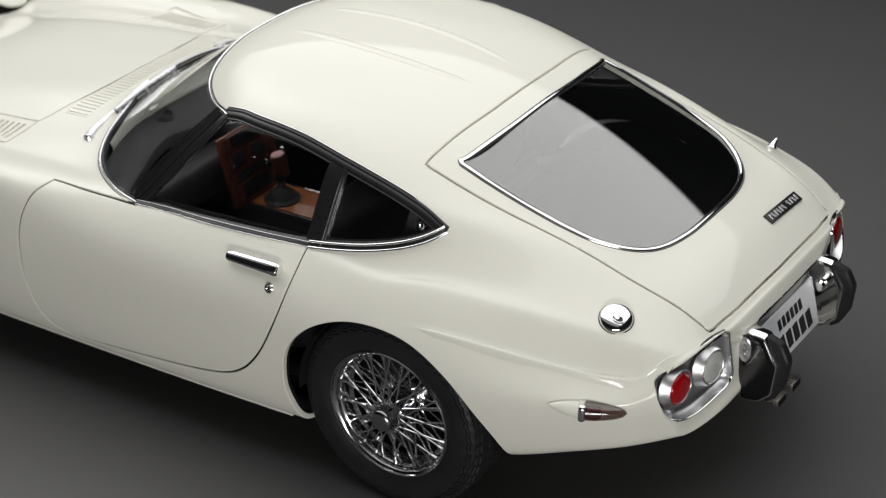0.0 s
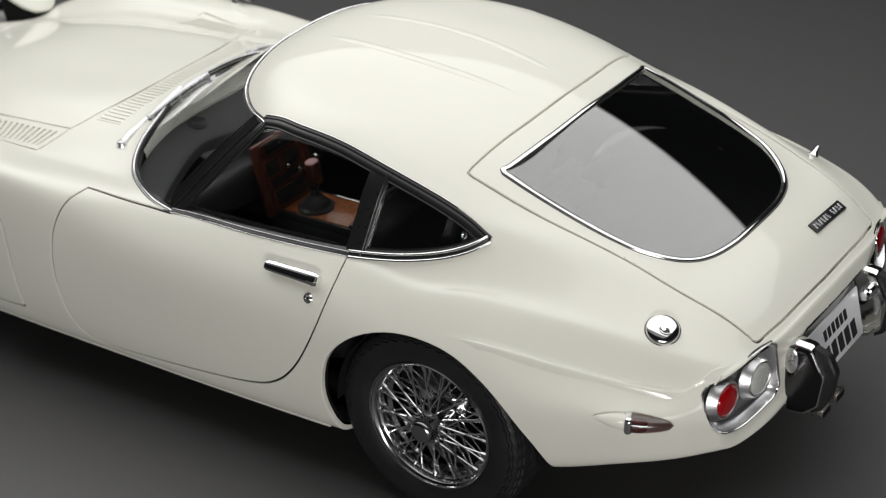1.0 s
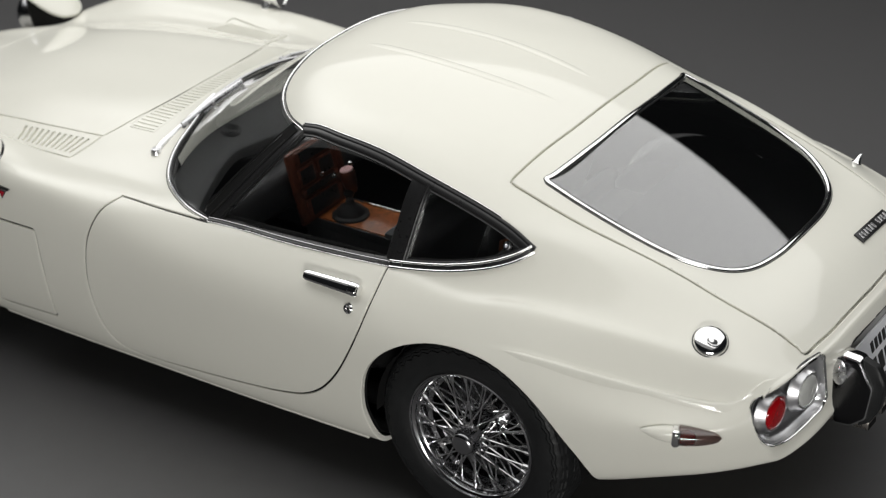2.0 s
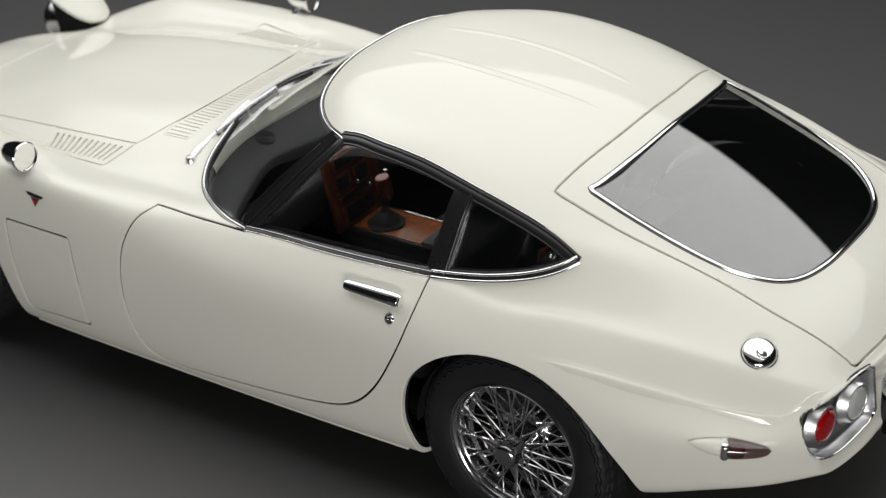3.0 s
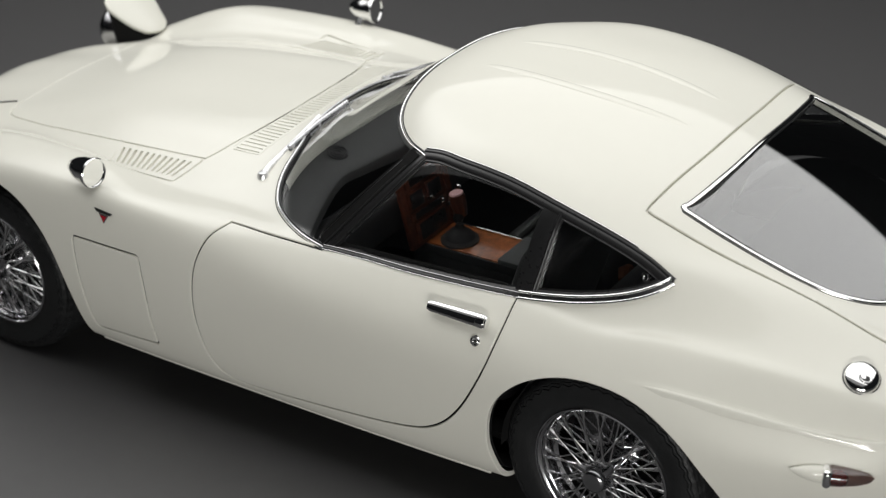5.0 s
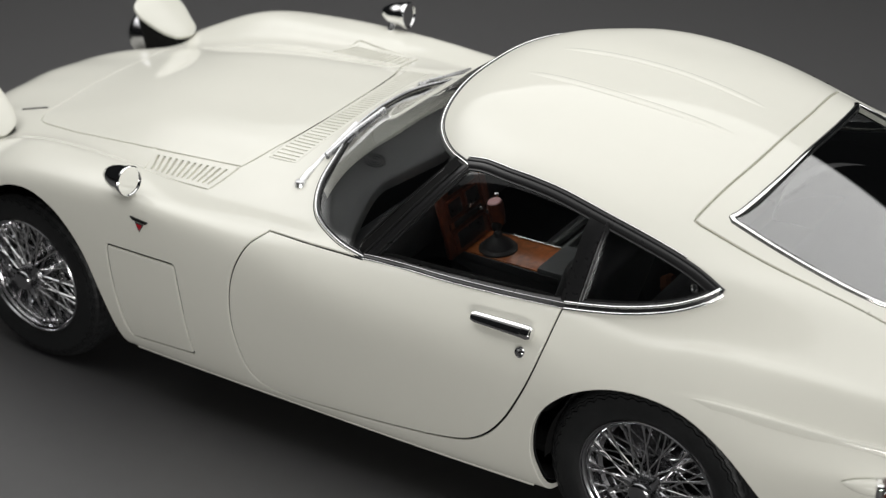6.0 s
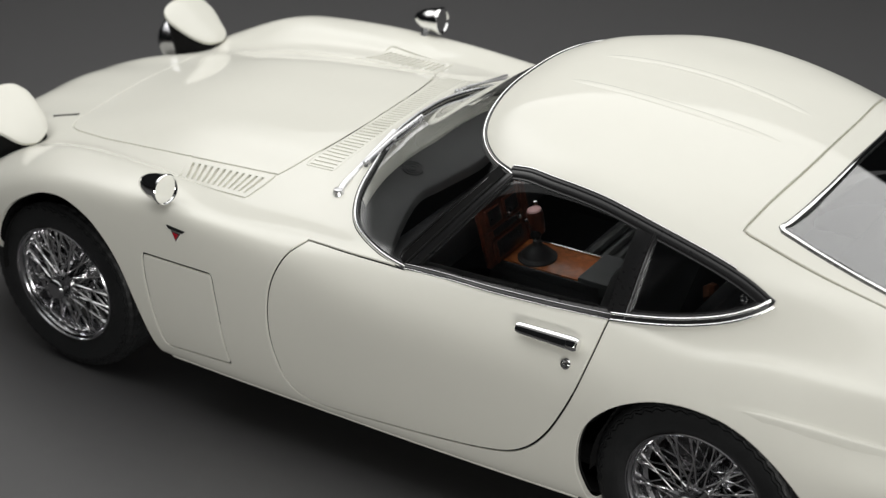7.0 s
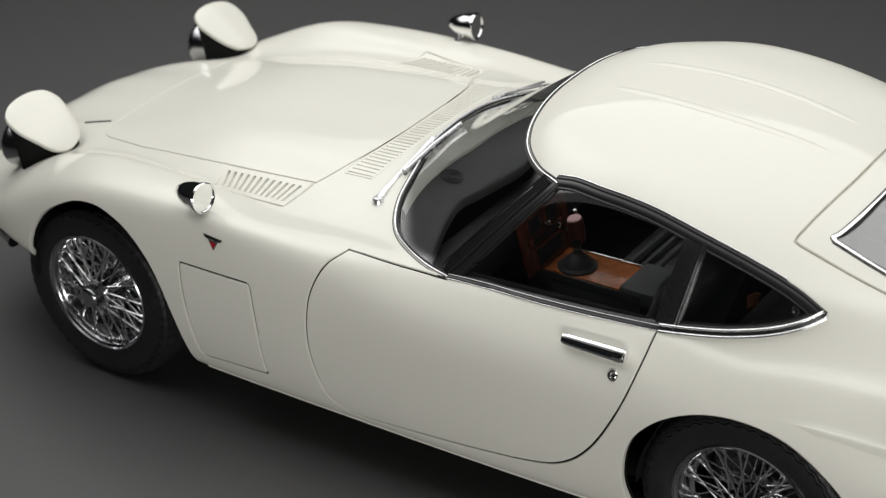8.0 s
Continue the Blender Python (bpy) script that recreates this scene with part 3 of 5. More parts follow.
def patch(label, both):
    """Places, normals and faces of one panel of the left half; both: joined with its mirror image."""
    faces = [tuple(f) for F, lab in zip(FACES, LABELS) for f in F[lab == label].tolist()]
    used = np.unique(np.concatenate([np.array(f) for f in faces]))
    index = np.full(nu * nv, -1)
    index[used] = np.arange(len(used))
    v, n = flat_place[used], flat_norm[used]
    faces = [tuple(int(index[i]) for i in f) for f in faces]
    if both:
        seam = np.abs(v[:, 1]) < 1e-7
        other = np.where(seam, np.arange(len(v)), len(v) + np.cumsum(~seam) - 1)
        mv, mn = v[~seam] * (1, -1, 1), n[~seam] * (1, -1, 1)
        faces = faces + [tuple(int(other[i]) for i in f)[::-1] for f in faces]
        v, n = np.concatenate([v, mv]), np.concatenate([n, mn])
    return v, n, faces


def edged(v, n, faces, gap=.003, depth=.022, r=.0035, keep=None):
    """Pulls the borders of a panel back by gap, rounds them and turns them inwards, so that shut lines are real gaps."""
    count = {}
    for k, f in enumerate(faces):
        for a, b in zip(f, f[1:] + f[:1]):
            count.setdefault((min(a, b), max(a, b)), []).append((a, b, k))
    rim = [e[0] for e in count.values() if len(e) == 1]
    inward = np.zeros_like(v)
    for a, b, k in rim:
        mid = v[list(faces[k])].mean(0)
        way = v[b] - v[a]
        way /= np.linalg.norm(way) + 1e-12
        q = mid - v[a]
        q = q - way * (q @ way)
        q /= np.linalg.norm(q) + 1e-12
        inward[a] += q
        inward[b] += q
    on = np.unique([i for a, b, k in rim for i in (a, b)])
    w = inward[on]
    w -= n[on] * (w * n[on]).sum(1, keepdims=True)
    w /= np.linalg.norm(w, axis=1, keepdims=True) + 1e-12
    v, n = v.copy(), n.copy()
    base = v[on].copy()
    nn = n[on]
    v[on] = base + w * (gap + r)
    rim_at = np.full(len(v), -1)
    rim_at[on] = np.arange(len(on))
    drag, hits = np.zeros_like(v), np.zeros(len(v))
    for f in faces:
        at_rim = [rim_at[i] for i in f if rim_at[i] >= 0]
        if at_rim:
            push = w[at_rim].mean(0)
            for i in f:
                if rim_at[i] < 0:
                    drag[i] += push
                    hits[i] += 1
    near_rim = hits > 0
    v[near_rim] += drag[near_rim] / hits[near_rim][:, None] * (gap + r) * .6
    rings_v = [base + w * (gap + .35 * r) - nn * .25 * r, base + w * gap - nn * r, base + w * gap - nn * depth]
    rings_n = [nn * .75 - w * .6, -w, -w]
    at = {int(i): k for k, i in enumerate(on)}
    total, m = len(v), len(on)
    faces = list(faces)
    for a, b, k in rim:
        ia, ib = at[a], at[b]
        last = (a, b)
        for ring in range(3):
            nxt = (total + ring * m + ia, total + ring * m + ib)
            faces.append((last[1], last[0], nxt[0], nxt[1]))
            last = nxt
    v = np.concatenate([v] + rings_v)
    n = np.concatenate([n] + [q / (np.linalg.norm(q, axis=1, keepdims=True) + 1e-12) for q in rings_n])
    return v, n, faces


def flipped(data):
    v, n, faces = data
    return v * (1, -1, 1), n * (1, -1, 1), [f[::-1] for f in faces]

# ---- the setting ----
def ground_sheet():
    """One sheet of studio paper, level to the horizon."""
    n = 60
    r = np.concatenate([np.linspace(0, 8, 30), np.geomspace(9, 3000, 30)])
    verts, faces = [], []
    for k in r:
        for i in range(n):
            a = 2 * math.pi * i / n
            verts.append((1.2 + k * math.cos(a), k * math.sin(a), 0))
    for k in range(len(r) - 1):
        for i in range(n):
            j = (i + 1) % n
            faces.append((k * n + i, (k + 1) * n + i, (k + 1) * n + j, k * n + j))
    return tagged(mesh_ob("ground", verts, faces, PAPER), "dark grey matt studio paper under the model car", "ground", kind="structure")


ground_sheet()

# ---- the model car ----
car = tagged(new("model_car"), "glossy ivory white scale model coupe with wire wheels", "model car")

part_data = {k: patch(k, b) for k, b in (("shell", True), ("hood", True), ("hatch", True), ("backglass", True), ("windshield", True), ("door", False), ("panel", False), ("sideglass", False))}


def panel_ob(name, data, mat, label="", **more):
    v, n, faces = edged(*data, **more)
    return mesh_ob(name, v, faces, mat, car, label, n)


panel_ob("body_shell", part_data["shell"], PAINT, "glossy ivory white body shell", gap=.0015, depth=.016)
hood = panel_ob("hood", part_data["hood"], PAINT, "closed ivory white hood", gap=.0017)
hatch = panel_ob("hatch", part_data["hatch"], PAINT, "closed ivory white rear hatch", gap=.0046)
doors = [panel_ob("door", part_data["door"], PAINT, "closed ivory white door", gap=.004),
         panel_ob("door", flipped(part_data["door"]), PAINT, "closed ivory white door", gap=.004)]
for data in (part_data["panel"], flipped(part_data["panel"])):
    panel_ob("fender_hatch", data, PAINT, "closed flush service panel", gap=.004)


def pane_ob(name, data, parent, label, mat=GLASS):
    v, n, faces = data
    v, n, faces = edged(v - n * .006, n, faces, gap=0, depth=.004, r=.0005)
    # the inner face, so that the pane is solid
    v0, n0, f0 = data
    k = len(v)
    v = np.concatenate([v, v0 - n0 * .010])
    n = np.concatenate([n, -n0])
    faces = faces + [tuple(i + k for i in f)[::-1] for f in f0]
    ob = mesh_ob(name, v, faces, mat, parent, label, n)
    ob.visible_shadow = False
    return ob


# added matt black liner behind every panel: stops light leaks, shows as cabin trim
def dark_liner():
    vs, fs, k = [], [], 0
    for key, both in (("shell", True), ("hood", True), ("hatch", True), ("door", False), ("panel", False)):
        v, n, faces = part_data[key] if both else patch(key, False)
        sets = [(v, n, faces)] if both else [(v, n, faces), flipped((v, n, faces))]
        for v, n, faces in sets:
            vs.append(v - n * .026)
            fs += [tuple(i + k for i in f) for f in faces]
            k += len(v)
    return mesh_ob("dark_liner", np.concatenate(vs), fs, MATTBLACK, car, "matt black liner added against light leaks, also cabin trim")


dark_liner()
pane_ob("windshield", part_data["windshield"], car, "clear curved windshield", SIDEGLASS)


def evenly_bent(data):
    """The same pane, bent in one even sweep lengthways and across."""
    v, n, faces = data
    x, y = v[:, 0] - 2.7, v[:, 1]
    terms = np.stack([x ** 0, x, x * x, y * y, x * y * y], 1)
    c = np.linalg.lstsq(terms, v[:, 2], rcond=None)[0]
    v, n = v.copy(), np.stack([-(c[1] + 2 * c[2] * x + c[4] * y * y), -(2 * c[3] * y + 2 * c[4] * x * y), x ** 0], 1)
    v[:, 2] = terms @ c + .003
    return v, n / np.linalg.norm(n, axis=1, keepdims=True), faces


pane_ob("rear_window", evenly_bent(part_data["backglass"]), hatch, "clear rear hatch window")
pane_ob("side_window", part_data["sideglass"], car, "clear side window", SIDEGLASS)
pane_ob("side_window", flipped(part_data["sideglass"]), car, "clear side window", SIDEGLASS)


# ---- wheels ----
SPOKE = shader("spoke_chrome", (0.78, 0.78, 0.79), 0.17, metal=1.0)


def make_wheel(x, y, out):
    """A wire wheel at the axle end; out: -1 on the left, 1 on the right. Its axis is y."""
    w = new("wheel")
    w.parent = car
    m = pose(0, 0, 0, 90 if out < 0 else -90, 0, 0)
    bm = bmesh.new()
    lathe(bm, [(.205, -.005), (.209, .005), (.222, .011), (.236, .0135), (.250, .0145), (.262, .0140), (.270, .0132)], m, 144)
    lathe(bm, [(.292, -.158), (.262, -.165), (.205, -.15), (.195, -.09), (.205, -.005)], m, 60)
    part("tyre", bm, RUBBER, w, "black rubber tyre with moulded sidewall")
    # tread: ribs parted by zigzag grooves; rows of (radius, height, zigzag)
    rows = [(.270, .0132, 0), (.2785, .0120, 3), (.2797, .0080, 3), (.2815, .0078, 3), (.2827, .0108, 3), (.2880, .0092, 2), (.2892, .0055, 2), (.2910, .0052, 2), (.2922, .0070, 2), (.297, .004, 0), (.3015, -.001, .3), (.3025, -.0030, 1.3), (.2975, -.0055, 1.3), (.2980, -.0080, 1.3), (.3050, -.0095, 1.3), (.3080, -.0160, 1.3), (.3030, -.0185, 1.3), (.3035, -.0210, 1.3), (.3110, -.0225, 1.3), (.3140, -.0300, .5)]
    for k in range(6):
        h = -.034 - .0165 * k
        rows += [(.3155, h, .8), (.3175, h - .0080, .8), (.3170, h - .0105, .8), (.3115, h - .0120, .8), (.3115, h - .0145, .8)]
    rows += [(.316, -.136, .5), (.308, -.146, 0), (.292, -.158, 0)]
    n = 288
    bm = bmesh.new()
    rings = []
    for q, (r, h, zig) in enumerate(rows):
        ring = []
        for i in range(n):
            a = 2 * math.pi * i / n
            wave = (abs((i % 6) - 3) - 1.5) / 1.5 * .0022 * zig
            swing = math.cos(i * math.pi / 3) * .0012 * zig if zig >= 2 else wave * .35
            wave = 0 if zig >= 2 else wave
            notch = -.0022 if zig == .8 and (i + 2 * q) % 4 == 0 else 0
            ring.append(bm.verts.new(m @ Vector(((r + swing + notch) * math.cos(a), (r + swing + notch) * math.sin(a), h + wave))))
        rings.append(ring)
    for a, b in zip(rings, rings[1:]):
        for i in range(n):
            bm.faces.new((a[i], a[(i + 1) % n], b[(i + 1) % n], b[i]))
    part("tread", bm, RUBBER, w, "zigzag-grooved tyre tread", 25)
    bm = bmesh.new()
    lathe(bm, [(.208, .000), (.2085, .006), (.206, .009), (.203, .008), (.201, .003), (.196, .0005), (.1925, -.004), (.191, -.014), (.186, -.018), (.1835, -.026), (.182, -.050), (.170, -.056), (.168, -.075), (.180, -.085), (.184, -.12), (.195, -.14), (.205, -.14), (.20, -.06), (.208, .0)], m, 96)
    part("rim", bm, STEEL, w, "chrome wheel rim")
    bm = bmesh.new()
    lathe(bm, [(.0, -.13), (.055, -.13), (.06, -.10), (.045, -.085), (.042, -.02), (.05, -.012), (.05, .0), (.038, .012), (.034, .030), (.0, .030)], m, 32)
    part("hub", bm, STEEL, w, "chrome splined hub")
    bm = bmesh.new()
    for a in (0, 120, 240):
        ear = m @ pose(0, 0, 0, 0, 0, a + 40) @ pose(.030, 0, .024, 0, 10, 0)
        ring = []
        for k in range(7):
            t = k / 6
            half = .016 * (1 - .55 * t)
            thick = .007 * (1 - .5 * t)
            mid_y = .010 * t * t
            ring.append([bm.verts.new(ear @ Vector((.040 * t, mid_y + y * half, z * thick))) for y, z in ((-1, 0), (-.5, 1), (.5, 1), (1, 0), (.5, -1), (-.5, -1))])
        for a1, b1 in zip(ring, ring[1:]):
            for i in range(6):
                bm.faces.new((a1[i], a1[(i + 1) % 6], b1[(i + 1) % 6], b1[i]))
        bm.faces.new(ring[0][::-1]), bm.faces.new(ring[-1])
    lathe(bm, [(.042, .000), (.042, .014), (.038, .022), (.0365, .038), (.0335, .0455), (.0275, .0495), (.024, .0505), (.0, .0510)], m, 40)
    part("spinner", bm, STEEL, w, "three-eared chrome spinner")
    bm = bmesh.new()
    lathe(bm, [(0, -.125), (.165, -.125), (.165, -.13), (0, -.13)], m, 40)
    part("brake_disc", bm, DARKCHROME, w, "dark brake disc")
    # spokes: two crossing layers, one mesh for each sort
    for n, hub_r, hub_h, rim_r, rim_h, twist in ((16, .044, .006, .187, -.020, 24), (16, .044, .006, .187, -.020, -24), (16, .050, -.078, .180, -.052, 30), (16, .050, -.078, .180, -.052, -30)):
        made = None
        for i in range(n):
            a = 360 * i / n + (5 if twist > 0 else 0)
            if made is None:
                bm = bmesh.new()
                p = Vector((hub_r, 0, hub_h))
                q = Vector((rim_r * math.cos(radians(twist)), rim_r * math.sin(radians(twist)), rim_h))
                tube(bm, [p, p.lerp(q, .91)], .0028, 6)
                tube(bm, [p.lerp(q, .89), p.lerp(q, .93), q], .0048, 6, 1.35)
                ob = part("spoke", bm, SPOKE, w)
                made = ob.data
            else:
                ob = new("spoke", made)
                ob.parent = w
            ob.matrix_basis = m @ pose(0, 0, 0, 0, 0, a)
    w.matrix_basis = pose(x * S, y * S, .318 * S, 0, 0, 0)
    return w


for x in (0, 2.33):
    for out in (-1, 1):
        make_wheel(x, out * .70, out)


# ---- slotted panels ----
def slotted(name, corners, slots, parent, label, depth=.014, margin=(.06, .16), bar=.5, lift=0.0):
    """A panel over four corners (x, y) with a row of sunk slots; corners: start-inner, end-inner, end-outer, start-outer."""
    c = np.array(corners, float)
    a_lines = [(-.03, .8), (-.004, .6), (.006, 0)]
    pitch = (1 - 2 * margin[0]) / slots
    for i in range(slots):
        s = margin[0] + pitch * (i + bar / 2)
        e = margin[0] + pitch * (i + 1 - bar / 2)
        a_lines += [(s, 0), (s + pitch * .06, 1), (e - pitch * .06, 1), (e, 0)]
    a_lines += [(.994, 0), (1.004, .6), (1.03, .8)]
    b_lines = [(-.05, .8), (-.012, .6), (.012, 0), (margin[1], 0), (margin[1] + .02, 1), (.5, 1), (1 - margin[1] - .02, 1), (1 - margin[1], 0), (.988, 0), (1.012, .6), (1.05, .8)]
    flat = []
    for a, _ in a_lines:
        for b, _ in b_lines:
            flat.append((c[0] * (1 - a) + c[1] * a) * (1 - b) + (c[3] * (1 - a) + c[2] * a) * b)
    q, n = on_body(np.array(flat), TOP)
    sink = np.array([max(k for k in (ka, kb) if k in (.6, .8)) if {.6, .8} & {ka, kb} else ka * kb for _, ka in a_lines for _, kb in b_lines])
    v = q - n * (sink * depth)[:, None]
    nb = len(b_lines)
    faces = [(i * nb + j, i * nb + j + 1, (i + 1) * nb + j + 1, (i + 1) * nb + j) for i in range(len(a_lines) - 1) for j in range(nb - 1)]
    return v, faces


def slotted_ob(name, v, faces, parent, label):
    bm = bmesh.new()
    vs = [bm.verts.new(p) for p in v]
    for f in faces:
        bm.faces.new([vs[i] for i in f])
    return part(name, bm, PAINT, parent, label, 30)


VENT_CORNERS = [(.383, -.4415), (.737, -.4335), (.720, -.563), (.460, -.571)]
vv, vf = slotted("fender_vent", VENT_CORNERS, 12, car, "", margin=(.05, .16), bar=.55, depth=.010)
slotted_ob("fender_vent", vv, vf, car, "slotted ivory air vent panel")
slotted_ob("fender_vent", vv * (1, -1, 1), vf, car, "slotted ivory air vent panel")
GRILLE = [[(.808, -.372), (.842, -.24), (.938, -.24), (.918, -.372)], [(.842, -.24), (.862, -.10), (.950, -.10), (.938, -.24)], [(.862, -.10), (.869, 0), (.954, 0), (.950, -.10)]]
for k, (quad, count) in enumerate(zip(GRILLE, (8, 8, 6))):
    gv, gf = slotted("cowl_grille", quad, count, car, "", margin=(.0, .08), bar=.62, depth=.003)
    slotted_ob("cowl_grille", gv, gf, car, "slotted ivory cowl grille")
    slotted_ob("cowl_grille", gv * (1, -1, 1), gf, car, "slotted ivory cowl grille")


# ---- trim round the glass ----
def both_sides(name, path, normals, profile, mat, parent, label="", closed=False):
    sweep(name, path, normals, profile, mat, parent, label, closed)
    p = path * (1, -1, 1)
    sweep(name, p, normals * (1, -1, 1), [(-a, b) for a, b in profile], mat, parent, label, closed)


def strip(lo, hi, up, sink=.010):
    """A flat band with softened edges, from lo to hi across."""
    return [(hi, -sink), (hi, up * .5), (hi - .002, up), (lo + .002, up), (lo, up * .5), (lo, -sink)]


dlo_p, dlo_n = on_body(DLO, SIDE)
both_sides("window_frame", dlo_p, dlo_n, strip(-.020, .002, .004), BLACK, car, "black side window frame", True)
both_sides("window_rubber", dlo_p, dlo_n, strip(-.026, -.020, -.001), BLACK, car, "black rubber window seal", True)
BELT = shader("worn_belt_chrome", (0.33, 0.33, 0.335), 0.22, metal=1.0, wear=0.02, scale=200)
low_p, low_n = on_body(curved(GLASS_LOW, 6), SIDE)
both_sides("belt_strip", low_p, low_n, strip(-.013, .005, .006), BLACK, car, "black belt strip")
both_sides("belt_bead", low_p, low_n, [(a + .0075, b) for a, b in half_round(.005, .005)], CHROME, car, "thin chrome bead")
both_sides("belt_bead", low_p, low_n, [(a - .006, b + .004) for a, b in half_round(.008, .004)], BELT, car, "thin smoked chrome bead")
q_p, q_n = on_body(curved(QUARTER_LOW, 8), SIDE)
both_sides("quarter_trim", q_p, q_n, [(a - .010, b) for a, b in half_round(.011, .012)], CHROME, car, "chrome quarter window trim")
both_sides("quarter_trim", q_p, q_n, [(a + .008, b) for a, b in half_round(.012, .010)], CHROME, car, "chrome quarter window trim")
r_p, r_n = on_body(curved(ROOF_LINE, 8), SIDE)
both_sides("drip_rail", r_p, r_n, [(a + .003, b) for a, b in half_round(.014, .006)], BLACK, car, "black drip rail")
bead = [(a + .0120, b) for a, b in half_round(.0050, .0050)]
sweep("drip_bead", r_p[14:], r_n[14:], bead, CHROME, car, "thin chrome roof bead")
sweep("drip_bead", r_p[36:] * (1, -1, 1), r_n[36:] * (1, -1, 1), [(-a * .9, b * .4) for a, b in bead], CHROME, car, "thin chrome roof bead")
# pillar between door window and quarter window
b_p, b_n = on_body(np.linspace((2.075, .795), (2.118, 1.018), 14), SIDE)
both_sides("centre_pillar", b_p, b_n, strip(-.034, .030, .003), BLACK, car, "black pillar between side windows")
both_sides("pillar_bead", b_p, b_n, [(a + .020, b + .002) for a, b in half_round(.010, .005)], BLACK, car, "black pillar bead")
a_p, a_n = on_body(curved(PILLAR_LINE, 10), SIDE)
both_sides("front_pillar", a_p[1:], a_n[1:], strip(.002, .044, .005), MATTBLACK, car, "black windshield pillar")
both_sides("pillar_bead", a_p[3:], a_n[3:], [(a + .034, b + .004) for a, b in half_round(.006, .004)], DARKCHROME, car, "smoked chrome pillar bead")
both_sides("pillar_bead", a_p[3:], a_n[3:], [(a + .008, b + .004) for a, b in half_round(.005, .003)], BLACK, car, "black pillar bead")

BASE_2D = curved([(.985, 0), (.995, -.16), (1.03, -.30), (1.065, -.44), (1.115, -.53), (1.205, -.603), (1.30, -.652), (1.398, -.672)], 8)
CROWN_2D = curved([(1.672, -.524), (1.585, -.478), (1.497, -.395), (1.457, -.32), (1.427, -.20), (1.414, -.09), (1.412, 0)], 8)


def across_middle(points):
    """A line of the left half carried over to the right half."""
    p, n = on_body(points, TOP)
    if abs(points[0][1]) < 1e-6:
        p, n = p[::-1], n[::-1]
    p[-1, 1], n[-1, 1] = 0, 0
    p[:, 1] = np.minimum(p[:, 1], 0)
    return np.concatenate([p, (p * (1, -1, 1))[-2::-1]]), np.concatenate([n, (n * (1, -1, 1))[-2::-1]])


w_p, w_n = across_middle(BASE_2D)
sweep("windshield_trim", w_p, w_n, half_round(.008, .005), SATIN, car, "chrome windshield surround")
sweep("windshield_seal", w_p, w_n, [(a + .008, b - .001) for a, b in half_round(.004, .002)], BLACK, car, "black windshield seal")
sweep("windshield_seal", w_p, w_n, [(a - .008, b - .001) for a, b in half_round(.004, .002)], BLACK, car, "black windshield seal")
c_p, c_n = across_middle(CROWN_2D)
sweep("windshield_trim", c_p, c_n, half_round(.0075, .006), CHROME, car, "chrome windshield surround")
sweep("windshield_seal", c_p, c_n, [(a + .007, b - .001) for a, b in half_round(.005, .003)], BLACK, car, "black windshield seal")
sweep("windshield_seal", c_p, c_n, [(a - .008, b - .001) for a, b in half_round(.008, .004)], BLACK, car, "black windshield seal")

bg = BACKGLASS[BACKGLASS[:, 1] <= 0]
g_p, g_n = on_body(bg, TOP)
ring_p, ring_n = np.concatenate([g_p, (g_p * (1, -1, 1))[::-1]]), np.concatenate([g_n, (g_n * (1, -1, 1))[::-1]])
sweep("rear_window_trim", ring_p, ring_n, half_round(.015, .0055), CHROME, hatch, "chrome rear window surround", True)
sweep("rear_window_seal", ring_p, ring_n, [(a - .008, b - .002) for a, b in half_round(.004, .002)], BLACK, hatch, "black rear window seal", True)
sweep("rear_window_seal", ring_p, ring_n, [(a + .008, b - .002) for a, b in half_round(.005, .003)], BLACK, hatch, "black rear window seal", True)

# painted jamb under the shut line of the hatch
jamb = HATCH[HATCH[:, 1] <= 0]
j_p, j_n = on_body(jamb[::2], TOP)
ring_p, ring_n = np.concatenate([j_p, (j_p * (1, -1, 1))[::-1]]), np.concatenate([j_n, (j_n * (1, -1, 1))[::-1]])
sweep("hatch_jamb", ring_p, ring_n, [(.012, -.012), (-.012, -.012), (-.012, -.018), (.012, -.018)], PAINT, car, "ivory jamb under the hatch edge", True)

# black strips in the door and service panel shut lines, standing in for shade
for outline in (DOOR, PANEL):
    s_p, s_n = on_body(outline, SIDE)
    both_sides("door_gap_shade" if outline is DOOR else "panel_gap_shade", s_p, s_n, [(.006, -.006), (-.006, -.006), (-.006, -.012), (.006, -.012)], MATTBLACK, car, "black strip put in a shut line as its shade", True)

# painted jamb under the shut line of the hood
jamb = HOOD[HOOD[:, 1] <= 0]
j_p, j_n = across_middle(jamb)
sweep("hood_jamb", j_p, j_n, [(.012, -.005), (-.012, -.005), (-.012, -.015), (.012, -.015)], PAINT, car, "ivory jamb under the hood edge")

# the fold of the character line over each rear wheel
fold = curved([(2.47, .686), (2.55, .689), (2.617, .684), (2.71, .672), (2.79, .664), (2.875, .651), (2.955, .642), (3.027, .628), (3.065, .625), (3.095, .631)], 5)
f_p, f_n = on_body(fold, SIDE)
f_p, f_n = soften(f_p, 5), soften(f_n, 5)
f_n /= np.linalg.norm(f_n, axis=1, keepdims=True)
fade = np.clip(np.minimum(np.linspace(0, 9, len(fold)), np.linspace(9, 0, len(fold))), 0, 1)[:, None]
f_p = f_p - f_n * .0070 * (1 - fade)
both_sides("side_fold", f_p, f_n, [(-.0085, -.004), (-.0080, .0002), (-.0026, .0056), (-.0006, .0064), (.0022, .0061), (.008, .0040), (.016, .0010), (.020, -.0008), (.020, -.004)], PAINT, car, "sharp fold over the rear wheel")

